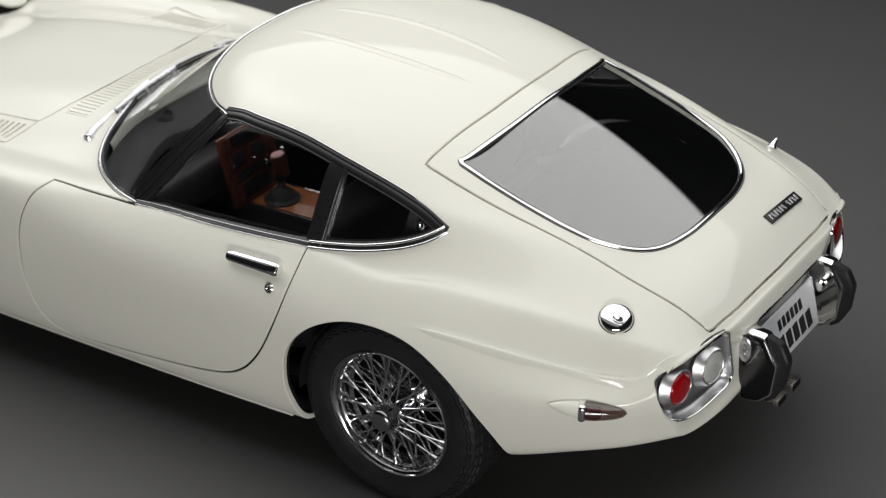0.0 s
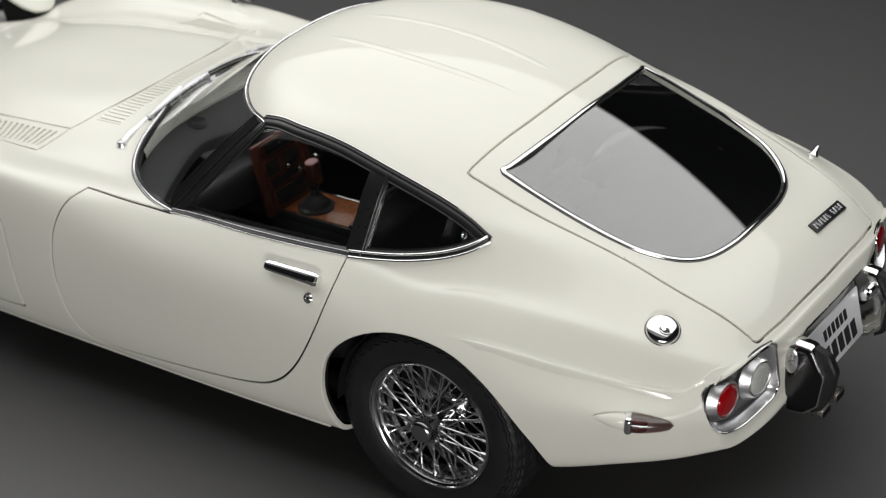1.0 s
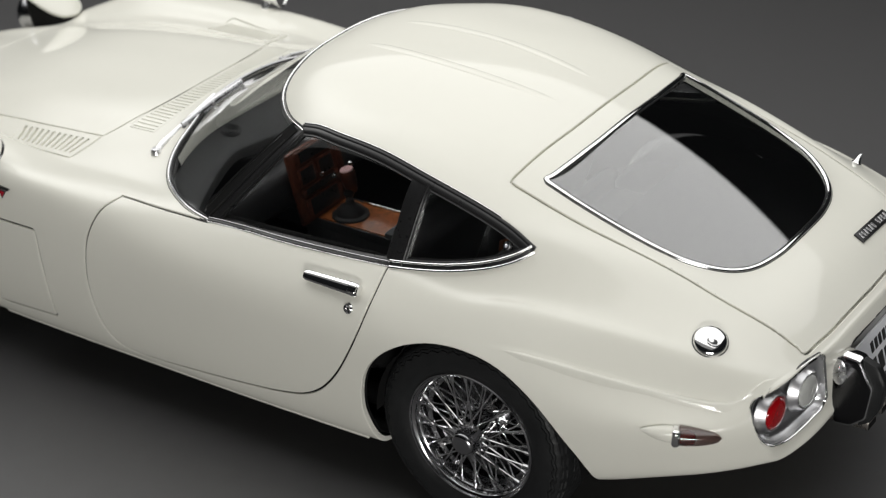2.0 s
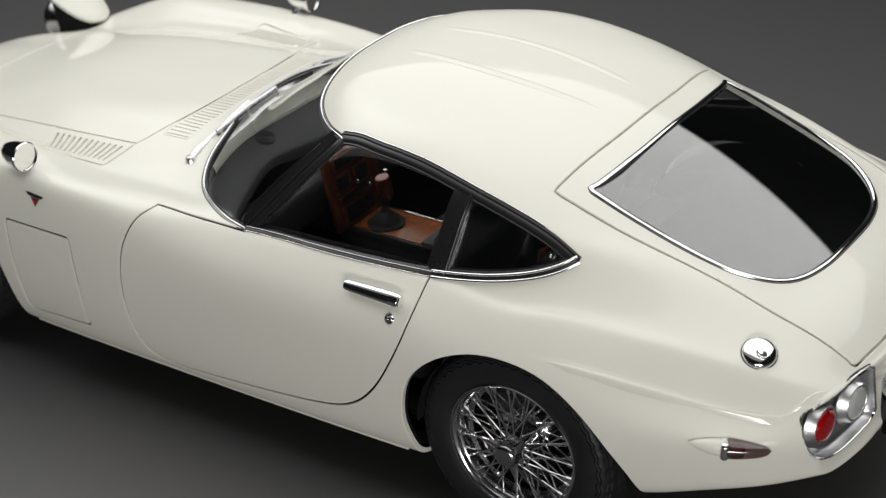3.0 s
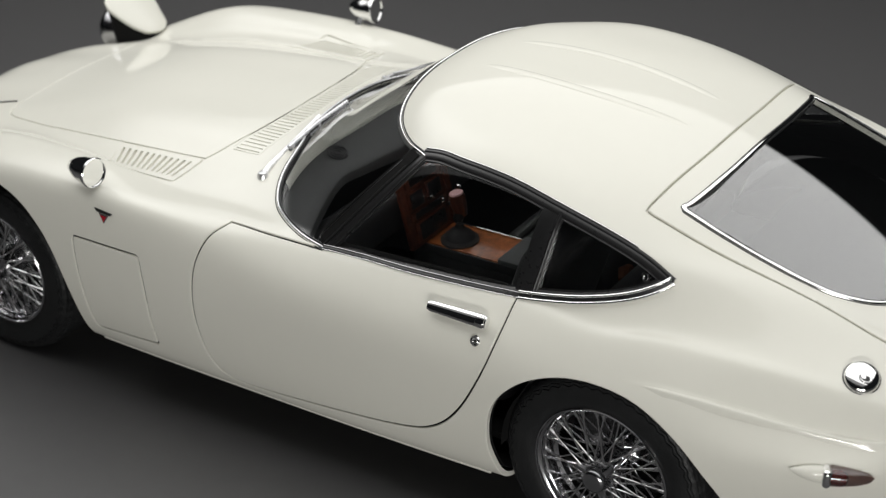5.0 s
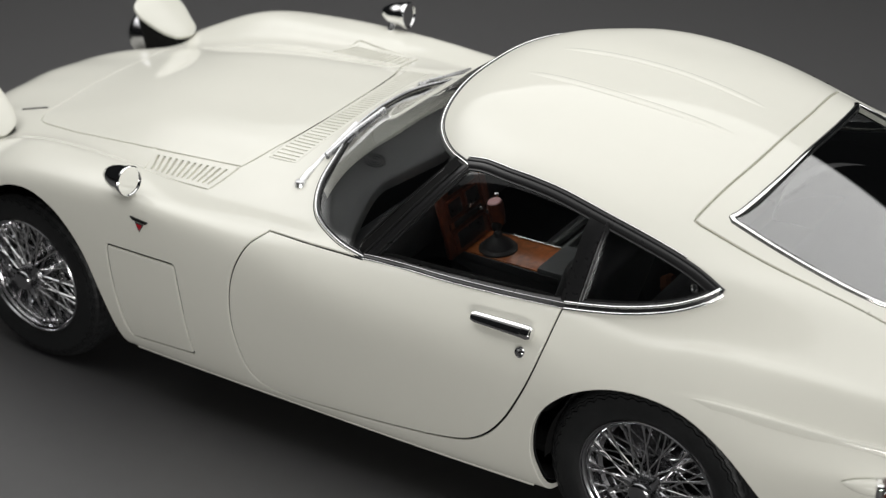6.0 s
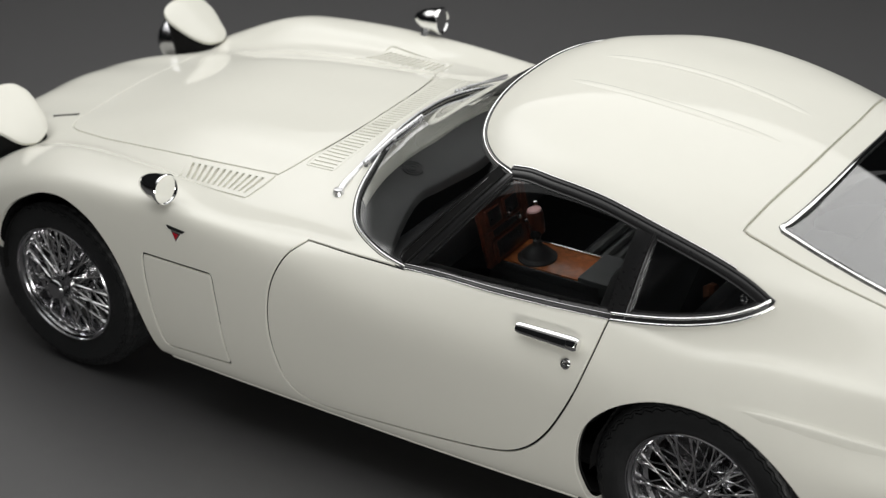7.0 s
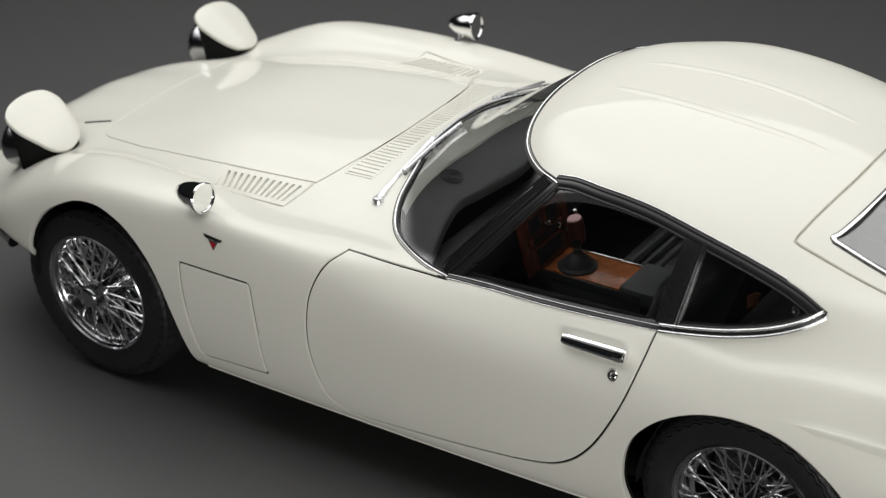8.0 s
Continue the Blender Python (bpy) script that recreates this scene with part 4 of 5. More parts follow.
# roof ribs
for side in (1, -1):
    rb_p, rb_n = on_body([(x, -.095 - .020 * math.sin((x - 1.58) / .71 * math.pi)) for x in np.linspace(1.58, 2.29, 30)], TOP)
    swell = np.sin(np.linspace(0, math.pi, 30))[:, None] ** .6
    flip_y = (1, side, 1)
    sweep("roof_rib", (rb_p - rb_n * (.0062 - .0055 * swell)) * flip_y, rb_n * flip_y, half_round(.032, .0050, .006), PAINT, car, "raised roof rib")


# ---- placing on the surface ----
def seat_at(point, plane, spin=0.0, right=False):
    """A pose on the body: z along the normal, x towards the car's tail along the surface."""
    p, n = on_body([point], plane)
    p, n = Vector(p[0]), Vector(n[0])
    if right:
        p.y, n.y = -p.y, -n.y
    x = (Vector((1, 0, 0)) - n * n.x).normalized() if plane != REAR else (Vector((0, 1, 0)) - n * n.y).normalized()
    y = n.cross(x)
    m = Matrix((x, y, n)).transposed().to_4x4()
    m.translation = p
    return m @ pose(0, 0, 0, 0, 0, spin)


# door handles and locks
def handle(right):
    m = seat_at((1.905, .7165), SIDE, right=right)
    d = doors[1 if right else 0]
    bm = bmesh.new()
    rings = []
    for k in range(17):
        a = k / 16
        end = min(1, .8 + min(a, 1 - a) * 3.2)
        wide, high = (.0165 + .0045 * a) * end, (.0125 + .0015 * a) * end
        rings.append([bm.verts.new(m @ Vector((-.093 + .194 * a, wide * math.copysign(abs(math.cos(t)) ** .8, math.cos(t)), .016 + high * math.copysign(abs(math.sin(t)) ** .8, math.sin(t))))) for t in np.linspace(0, 2 * math.pi, 25)[:-1]])
    for a, b in zip(rings, rings[1:]):
        for i in range(24):
            bm.faces.new((a[i], a[(i + 1) % 24], b[(i + 1) % 24], b[i]))
    bm.faces.new(rings[0][::-1]), bm.faces.new(rings[-1])
    box(bm, (.030, .020, .02), m @ pose(-.070, 0, .004), .004)
    h = part("handle", bm, CHROME, d, "chrome pull handle")
    bm = bmesh.new()
    box(bm, (.028, .026, .012), m @ pose(.084, 0, .029, 0, 8, 0), .005, 3)
    part("push_button", bm, CHROME, d, "chrome push button")
    bm = bmesh.new()
    box(bm, (.188, .028, .006), m @ pose(.004, 0, 0), .003)
    part("handle_recess", bm, PAINT, d, "shallow ivory handle base")
    m = seat_at((1.975, .670), SIDE, right=right)
    bm = bmesh.new()
    lathe(bm, [(.016, -.004), (.016, .004), (.013, .007), (.010, .006), (.009, .010), (.004, .012), (.003, .006), (0, .006)], m, 24)
    part("lock", bm, CHROME, d, "round chrome key lock")


handle(False)
handle(True)

# fuel cap
m = seat_at((2.998, -.540), TOP)
bm = bmesh.new()
lathe(bm, [(.046, -.01), (.046, .003), (.0440, .010), (.040, .0140), (.034, .0175), (.026, .0205), (.017, .0225), (.008, .0236), (0, .0240)], m, 48)
cap = part("fuel_cap", bm, CHROME, car, "domed chrome fuel filler cap")
bm = bmesh.new()
tube(bm, [m @ Vector((.010 + .0150 * math.cos(a), -.010 + .0100 * math.sin(a), .0235)) for a in np.linspace(-2.5, 1.3, 14)], .0030, 8, .7)
part("finger_grip", bm, CHROME, cap, "curved chrome finger grip")
# the dish's dark hollow is put into its black colour
bm = bmesh.new()
lathe(bm, [(.0150, .016), (.0150, .0242), (.011, .0238), (0, .0232)], m @ pose(.008, -.010, -.0004) @ Matrix.Diagonal((1, .62, 1, 1)), 24)
part("dark_dish", bm, BLACK, cap, "finger dish, its dark hollow put into the colour")
# thin black ring round the foot of the cap
bm = bmesh.new()
lathe(bm, [(.0485, -.004), (.0485, .001), (.046, .0015), (.046, -.004)], m, 48)
part("cap_ring", bm, BLACK, cap)

# aerial stub
m = seat_at((2.925, -.552), TOP, right=True)
bm = bmesh.new()
lathe(bm, [(.017, -.004), (.017, .004), (.011, .009), (.008, .019), (.005, .029), (.003, .034), (0, .036)], m, 20)
part("aerial", bm, CHROME, car, "retracted chrome aerial")

# name badge on the hatch: unreadable raised letters as bars
m = seat_at((3.122, -.217), TOP, 0, right=True)
bm = bmesh.new()
box(bm, (.036, .200, .006), m @ pose(0, 0, .002), .002)
badge = part("name_badge", bm, BLACK, hatch, "black name badge with silver letters")
for i in range(11):
    if i == 6:
        continue
    bm = bmesh.new()
    box(bm, (.020, .009, .003), m @ pose(0, (i - 5) * .0165, .0055, 0, 0, 12 if i % 2 else -10), .001, 1)
    part("letter", bm, SATIN, badge)


# side marker lamps
def marker(right):
    m = seat_at((3.03, .557), SIDE, -4, right=right)
    s = -1 if right else 1
    bm = bmesh.new()
    # fairing ahead of the lamp
    rings = []
    for k in range(11):
        a = k / 10
        r = .0205 * math.sin(a * math.pi / 2) ** .8
        rings.append([bm.verts.new(m @ Vector((-.140 + .085 * a, s * r * 1.15 * math.cos(t), r * .9 * math.sin(t) - .004 - .012 * (1 - a) ** 2))) for t in np.linspace(-1.2, math.pi + 1.2, 15)])
    for a, b in zip(rings, rings[1:]):
        for i in range(14):
            bm.faces.new((a[i], a[i + 1], b[i + 1], b[i]))
    lamp = part("marker_lamp", bm, PAINT, car, "side marker lamp in a teardrop fairing")
    bm = bmesh.new()
    box(bm, (.024, .052, .046), m @ pose(-.046, 0, .004), .0115, 4)
    part("bezel", bm, CHROME, lamp, "chrome bezel")
    bm = bmesh.new()
    rings = []
    for k in range(13):
        a = k / 12
        r = .025 * math.sqrt(max(0, 1 - a ** 1.8)) + .0004
        rings.append([bm.verts.new(m @ Vector((-.038 + .112 * a, s * r * 1.1 * math.cos(t), r * 1.15 * math.sin(t) - .002))) for t in np.linspace(-.4, math.pi + .4, 17)])
    for a, b in zip(rings, rings[1:]):
        for i in range(16):
            bm.faces.new((a[i], a[i + 1], b[i + 1], b[i]))
    part("lens", bm, SMOKELENS, lamp, "smoked clear lens with a red bulb")
    bm = bmesh.new()
    lathe(bm, [(0, -.03), (.014, -.03), (.018, -.005), (.012, .012), (0, .018)], m @ pose(-.010, 0, .008, 0, 90, 0), 16)
    part("bulb", bm, REDLENS, lamp, "red bulb")


SMOKELENS = shader("smoked_lens", (0.20, 0.125, 0.115), 0.05, transmit=0.9, coat=1.0)
marker(False)
marker(True)


# fender emblems: a V with a red centre
def emblem(right):
    m = seat_at((.606, .703), SIDE, right=right)
    s = -1 if right else 1
    bm = bmesh.new()
    tri = [(-.036, .018), (.036, .012), (.028, .004), (-.026, .008)]
    lo = [bm.verts.new(m @ Vector((x, s * y, -.002))) for x, y in tri]
    hi = [bm.verts.new(m @ Vector((x, s * y, .004))) for x, y in tri]
    bm.faces.new(hi), bm.faces.new(lo[::-1])
    for i in range(4):
        bm.faces.new((lo[i], lo[(i + 1) % 4], hi[(i + 1) % 4], hi[i]))
    e = part("fender_emblem", bm, BLACK, car, "small black and red V emblem")
    for name, mat, tri, top in (("silver_edge", CHROME, [(-.018, .006), (.022, .003), (.004, -.026)], .003), ("red_field", BADGERED, [(-.010, .000), (.013, -.002), (.003, -.020)], .0045)):
        bm = bmesh.new()
        lo = [bm.verts.new(m @ Vector((x, s * y, -.002))) for x, y in tri]
        hi = [bm.verts.new(m @ Vector((x, s * y, top))) for x, y in tri]
        bm.faces.new(hi), bm.faces.new(lo[::-1])
        for i in range(3):
            bm.faces.new((lo[i], lo[(i + 1) % 3], hi[(i + 1) % 3], hi[i]))
        part(name, bm, mat, e)


emblem(False)
emblem(True)


# fender mirrors
def mirror(right):
    s = -1 if not right else 1
    way = Vector((1, .10 * s, .02)).normalized()
    eye = Vector((.556, s * .737, .826))
    m = Matrix.Translation(eye) @ way.to_track_quat("Z", "Y").to_matrix().to_4x4()
    bm = bmesh.new()
    lathe(bm, [(0, -.105), (.010, -.103), (.022, -.092), (.034, -.068), (.042, -.036), (.046, -.008), (.049, .000), (.049, .006), (.046, .009), (.0435, .008), (.0425, .003)], m, 40)
    shell = part("mirror", bm, CHROME, car, "bullet-shaped chrome fender mirror")
    bm = bmesh.new()
    lathe(bm, [(.0435, .001), (.0435, .0035), (0, .0045), (0, .001)], m, 40)
    part("mirror_glass", bm, MIRROR, shell, "silvered mirror glass")
    bm = bmesh.new()
    tube(bm, [eye + Vector((-.045, -s * .012, -.020)), eye + Vector((-.050, -s * .035, -.052)), eye + Vector((-.052, -s * .045, -.075))], .013, 12, 1.3)
    part("mirror_stalk", bm, CHROME, shell, "chrome stalk")


MIRROR = shader("mirror_glass", (0.93, 0.93, 0.92), 0.02, metal=1.0)
mirror(False)
mirror(True)


# pop-up head lamps, raised
def pop_up(right):
    s = 1 if right else -1
    rear, front = Vector((-.28, 0, .700)), Vector((-.48, 0, .830))
    outline = curved([(.84, .570), (.95, .518), (.97, .45), (.91, .390), (.73, .358), (.45, .362), (.10, .392), (-.05, .430), (-.10, .482), (-.03, .524), (.24, .558), (.58, .585)], 6, True)
    bm = bmesh.new()
    top = []
    nrm = (front - rear).cross(Vector((0, 1, 0))).normalized()
    if nrm.z < 0:
        nrm = -nrm
    size = .93 if right else 1
    for a, y in outline:
        p = rear.lerp(front, a * size)
        p.y = s * (.46 + (y - .46) * size)
        dip = -.008 * ((y - .36) / .24) ** 2
        p.z += dip
        top.append(p)
    mid = sum(top, Vector()) / len(top)
    ringA = [bm.verts.new(p) for p in top]
    ringB = [bm.verts.new(mid + (p - mid) * .97 + nrm * .002) for p in top]
    ringC = [bm.verts.new(mid + (p - mid) * .70 + nrm * .0045) for p in top]
    ringD = [bm.verts.new(mid + (p - mid) * .35 + nrm * .006) for p in top]
    ringE = [bm.verts.new(p - nrm * .010) for p in top]
    n = len(top)
    for a, b in ((ringE, ringA), (ringA, ringB), (ringB, ringC), (ringC, ringD)):
        for i in range(n):
            bm.faces.new((a[i], a[(i + 1) % n], b[(i + 1) % n], b[i]))
    apex = bm.verts.new(sum((v.co for v in ringD), Vector()) / n)
    for i in range(n):
        bm.faces.new((ringD[i], ringD[(i + 1) % n], apex))
    bm.faces.new(ringE[::-1])
    lid = part("headlamp_lid", bm, PAINT, car, "raised ivory pop-up headlamp lid", 60)
    bm = bmesh.new()
    ring1 = [bm.verts.new(mid + (p - mid) * .94 - nrm * .012) for p in top]
    ring2 = []
    for p in top:
        q = mid + (p - mid) * .84
        ring2.append(bm.verts.new((q.x + .03, q.y, .50)))
    for i in range(n):
        bm.faces.new((ring1[i], ring1[(i + 1) % n], ring2[(i + 1) % n], ring2[i]))
    part("headlamp_housing", bm, MATTBLACK, lid, "black headlamp housing")
    m = Matrix.Translation((-.498, s * .478, .655)) @ Vector((-1, 0, -.05)).to_track_quat("Z", "Y").to_matrix().to_4x4()
    bm = bmesh.new()
    lathe(bm, [(.060, -.09), (.074, -.05), (.081, -.012), (.083, .006), (.080, .012), (.074, .010)], m, 40)
    part("headlamp_ring", bm, STEEL, lid, "chrome headlamp ring")
    bm = bmesh.new()
    lathe(bm, [(.074, .004), (.056, .016), (.03, .023), (0, .025)], m, 40)
    part("headlamp_lens", bm, CLEARLENS, lid, "clear headlamp lens")


pop_up(False)
pop_up(True)

# hood latch slot
m = seat_at((-.335, -.27), TOP, 12)
bm = bmesh.new()
box(bm, (.110, .009, .006), m, .002)
part("hood_slot", bm, MATTBLACK, hood, "dark slot at the hood front")


# wipers
def wiper(pivot, elbow, blade_a, blade_b, lift, stout):
    up = Vector((-.25, 0, .97)).normalized()
    pivot, elbow, a, b = (Vector(p) + up * lift for p in (pivot, elbow, blade_a, blade_b))
    bm = bmesh.new()
    lathe(bm, [(.018 * stout, -.03), (.018 * stout, .004), (.014 * stout, .012), (0, .014)], Matrix.Translation(pivot), 16)
    tube(bm, [pivot, pivot.lerp(elbow, .12) + up * .006, pivot.lerp(elbow, .3) + up * .004, elbow], .0115 * stout, 10, .75)
    w = part("wiper", bm, SATIN, car, "silver windshield wiper")
    bm = bmesh.new()
    tube(bm, [a + up * .010, a.lerp(b, .5) + up * .016, b + up * .010], .0075 * stout, 8)
    part("blade_frame", bm, SATIN, w, "silver blade frame")
    bm = bmesh.new()
    tube(bm, [a, a.lerp(b, .5), b], .006 * stout, 6)
    part("blade_rubber", bm, DARKCHROME, w, "grey blade rubber")
    for t in (.05, .5, .95):
        bm = bmesh.new()
        box(bm, (.014 * stout, .014 * stout, .022 * stout), Matrix.Translation(a.lerp(b, t) + up * .006), .003)
        part("clip", bm, SATIN, w)


wiper((1.002, -.455, .786), (.986, -.140, .852), (1.016, -.335, .824), (1.040, -.060, .872), .012, 1.0)
wiper((.988, .205, .848), (1.02, .45, .820), (1.004, .24, .850), (1.10, .52, .800), .006, .55)


# ---- tail ----
def lamp_cluster(right):
    s = np.array((1, -1, 1) if right else (1, 1, 1))
    mid = np.array((.18, .56))
    spot = lambda a, z, out: (LAMP_AT + a * LAMP_WAY + out * LAMP_OUT + (0, 0, z)) * s
    # how far the skin round the lamp stands before its plane
    rim = (LAMP_2D - mid) * 1.05 + mid
    skin = on_body([(LAMP_AT[1] + a * LAMP_WAY[1], z) for a, z in rim], REAR)[0]
    skin = np.clip((skin - LAMP_AT) @ LAMP_OUT, -.030, .006)
    skin = soften(np.tile(skin, 3), 3)[len(rim):2 * len(rim)]
    n = len(LAMP_2D)

    def shell_of(steps, name, mat, parent, label, close=False):
        bm = bmesh.new()
        rings = [[bm.verts.new(spot(*((q - mid) * grow + mid), out + h * max(0, grow - .4) / .6)) for q, h in zip(LAMP_2D, skin)] for grow, out in steps]
        for a, b in zip(rings, rings[1:]):
            for i in range(n):
                bm.faces.new((a[i], a[(i + 1) % n], b[(i + 1) % n], b[i]))
        if close:
            bm.faces.new(rings[-1])
        return part(name, bm, mat, parent, label, 60)

    # deep satin pan, its wall dished
    pan = shell_of(((.962, .001), (.945, -.008), (.90, -.019), (.83, -.026), (.6, -.030), (.3, -.031)), "tail_lamp", PAN, car, "red and clear tail lamps in a satin silver pan", True)
    shell_of(((1.035, -.03), (1.035, .0005), (1.02, .004), (1.008, .002), (1.004, -.03)), "lamp_seal", BLACK, pan, "thin black lamp seal")
    shell_of(((1.006, -.03), (1.006, .003), (.998, .007), (.980, .006), (.966, .002), (.962, -.004)), "lamp_frame", CHROME, pan, "polished lamp frame")
    nn = Vector((.99, .14 if right else -.14, .02)).normalized()
    for a, z, r, mat, label, dome in ((.101, .572, .045, REDLENS, "round red lens", .014), (.234, .578, .045, CLEARLENS, "round clear lens", .010)):
        m = Matrix.Translation(spot(a, z, -.010)) @ nn.to_track_quat("Z", "Y").to_matrix().to_4x4()
        bm = bmesh.new()
        lathe(bm, [(0, -.002), (r, -.002), (r, .002), (r * .95, dome * .40), (r * .78, dome * .75), (r * .5, dome * .95), (0, dome)], m, 40)
        lens = part("lens", bm, mat, pan, label)
        bm = bmesh.new()
        lathe(bm, [(r - .001, -.004), (r * .8, -.014), (r * .45, -.021), (0, -.023)], m, 32)
        part("reflector", bm, PAN, pan, "silvered lamp bowl")
        for q in (.30, .55, .78):
            bm = bmesh.new()
            h = dome * (1 - q * q) + .0006
            lathe(bm, [(r * q, h - .002), (r * q, h + .0004), (r * q - .0022, h + .0008), (r * q - .0022, h - .002), (r * q, h - .002)], m, 32)
            part("lens_ridge", bm, mat, lens)
        # the funnel in which the lens sits
        bm = bmesh.new()
        lathe(bm, [(r + .024, -.020), (r + .014, -.010), (r + .010, .000), (r + .007, .004), (r + .003, .0035), (r, .000), (r - .002, -.010)], m, 48)
        part("lens_ring", bm, PAN, pan, "satin lens ring")


lamp_cluster(False)
lamp_cluster(True)

# plate recess and plate
rv, rn, rf = patch("recess", True)
SILVER = shader("silver_paint", (0.56, 0.56, 0.54), 0.38, metal=0.3, coat=0.4, grain=0.03, scale=80)
mesh_ob("plate_recess", rv - rn * .022, rf, SILVER, car, "satin silver plate recess", rn)
tilt = pose(3.258, 0, .529, 0, -11, 0)
bm = bmesh.new()
box(bm, (.008, .330, .152), tilt, .003)
plate = part("plate", bm, PLATE, car, "white plate with dark lettering shown as bars")
for count, wide, high, pitch, up in ((6, .017, .034, .0265, .034), (6, .030, .054, .0425, -.030)):
    for i in range(count):
        bm = bmesh.new()
        box(bm, (.003, wide, high), tilt @ pose(.005, (i - 2.5) * pitch, up, 8, 0, 0), .001, 1)
        part("bar", bm, BLACK, plate)
# thin black bar above the plate
bm = bmesh.new()
box(bm, (.012, .380, .006), pose(3.240, 0, .636), .002)
part("plate_bar", bm, BLACK, car, "thin black bar above the plate")
bm = bmesh.new()
lathe(bm, [(.016, -.03), (.016, .010), (.012, .018), (.006, .022), (0, .022)], pose(3.215, 0, .652, 0, 90, 0), 24)
part("lock", bm, CHROME, car, "chrome hatch lock")


# bumperettes with rubber faces
def bumperette(right):
    s = 1 if right else -1
    prof = [(3.212, .626), (3.249, .648), (3.304, .642), (3.344, .560), (3.328, .458), (3.285, .422), (3.235, .418)]
    y0, back = (.226, -.012) if right else (.247, 0)
    outer = rounded(prof, .010, 4) + (back, 0)

    def plate_of(name, mat, parent, label, steps):
        bm = bmesh.new()
        rings = [[bm.verts.new((3.27 + (x - 3.27) * grow, s * (y0 + w), .54 + (z - .54) * grow)) for x, z in outer] for w, grow in steps]
        n = len(outer)
        for a, b in zip(rings, rings[1:]):
            for i in range(n):
                bm.faces.new((a[i], a[(i + 1) % n], b[(i + 1) % n], b[i]))
        bm.faces.new(rings[0][::-1]), bm.faces.new(rings[-1])
        return part(name, bm, mat, parent, label, 40)

    b = plate_of("bumperette", CHROME, car, "chrome bumperette with black rubber face", [(-.030, .82), (-.034, .90), (-.030, .97), (-.010, 1.0), (.010, 1.0), (.016, .965), (.017, .93)])
    plate_of("side_plate", BLACKCHROME, b, "dark glossy side plate", [(.010, .93), (.018, .925), (.0195, .90), (.0185, .70)])
    bm = bmesh.new()
    strip_prof = rounded([(3.302, .640), (3.350, .622), (3.372, .574), (3.360, .492), (3.334, .446), (3.300, .425), (3.318, .470), (3.330, .560)], .010, 4) + (back, 0)
    rings = [[bm.verts.new((3.33 + (x - 3.33) * g, s * (y0 + w), .53 + (z - .53) * g)) for x, z in strip_prof] for w, g in ((-.024, .9), (-.020, 1), (.004, 1), (.008, .9))]
    n = len(strip_prof)
    for a, c in zip(rings, rings[1:]):
        for i in range(n):
            bm.faces.new((a[i], a[(i + 1) % n], c[(i + 1) % n], c[i]))
    bm.faces.new(rings[0][::-1]), bm.faces.new(rings[-1])
    part("rubber_face", bm, RUBBER, b, "black rubber face")
    bm = bmesh.new()
    lathe(bm, [(.020, -.012), (.020, .006), (.014, .014), (0, .016)], pose(3.275 + back, s * (y0 - .036), .568, 90 if s > 0 else -90, 0, 0), 20)
    part("bolt", bm, CHROME, b, "chrome bolt")
    bm = bmesh.new()
    lathe(bm, [(.040, -.010), (.040, .001), (.037, .0025), (0, .003)], pose(3.246 + back, s * (y0 + .020), .590, 90 if s < 0 else -90, 0, 0) @ Matrix.Diagonal((.5, 1, 1, 1)), 28)
    part("mount", bm, SATIN, b, "oval silver mounting boss")


bumperette(False)
bumperette(True)


# tail pipes with square tips
PIPE = shader("brushed_pipe_steel", (0.42, 0.39, 0.36), 0.3, metal=1.0, grain=0.1, wear=0.1, scale=200)
for y in (-.026, .070):
    bm = bmesh.new()
    box(bm, (.20, .054, .026), pose(3.156, y, .287), .003)
    pipe = part("tail_pipe", bm, PIPE, car, "flat brushed steel tail pipe tip")
    # matt black box over the tip's end face
    bm = bmesh.new()
    box(bm, (.006, .052, .020), pose(3.2545, y, .285), .002)
    part("pipe_end", bm, MATTBLACK, pipe, "matt black pipe end")

# turned-out lip along the foot of the sills
lip_line = glide(LINES[1], 200)
lip_line = lip_line[(lip_line[:, 0] > .47) & (lip_line[:, 0] < 1.985)]
for s in (-1, 1):
    bm = bmesh.new()
    tube(bm, [(x, s * (-y + .004), z + .004) for x, y, z in lip_line[::3]], .006, 8)
    part("sill_lip", bm, PAINT, car, "ivory sill lip")

# front bumper end
for s in (-1,):
    bm = bmesh.new()
    tube(bm, [(-.345, s * .712, .424), (-.40, s * .697, .437), (-.50, s * .650, .448), (-.60, s * .580, .452)], .026, 10, .9)
    part("front_bumper", bm, CHROME, car, "slim chrome front bumper blade")


# wheel wells
for x in (.105, 2.372):
    for s in (-1, 1):
        bm = bmesh.new()
        ring = []
        for k, a in enumerate(np.linspace(.02, math.pi - .02, 25)):
            ring.append([bm.verts.new((x - .345 * math.cos(a), s * y, .32 + .335 * math.sin(a))) for y in (.735, .70, .50)])
        for a, b in zip(ring, ring[1:]):
            for i in range(2):
                bm.faces.new((a[i], a[i + 1], b[i + 1], b[i]))
        bm.faces.new([r[2] for r in ring])
        part("wheel_well", bm, MATTBLACK, car, "matt black wheel well")


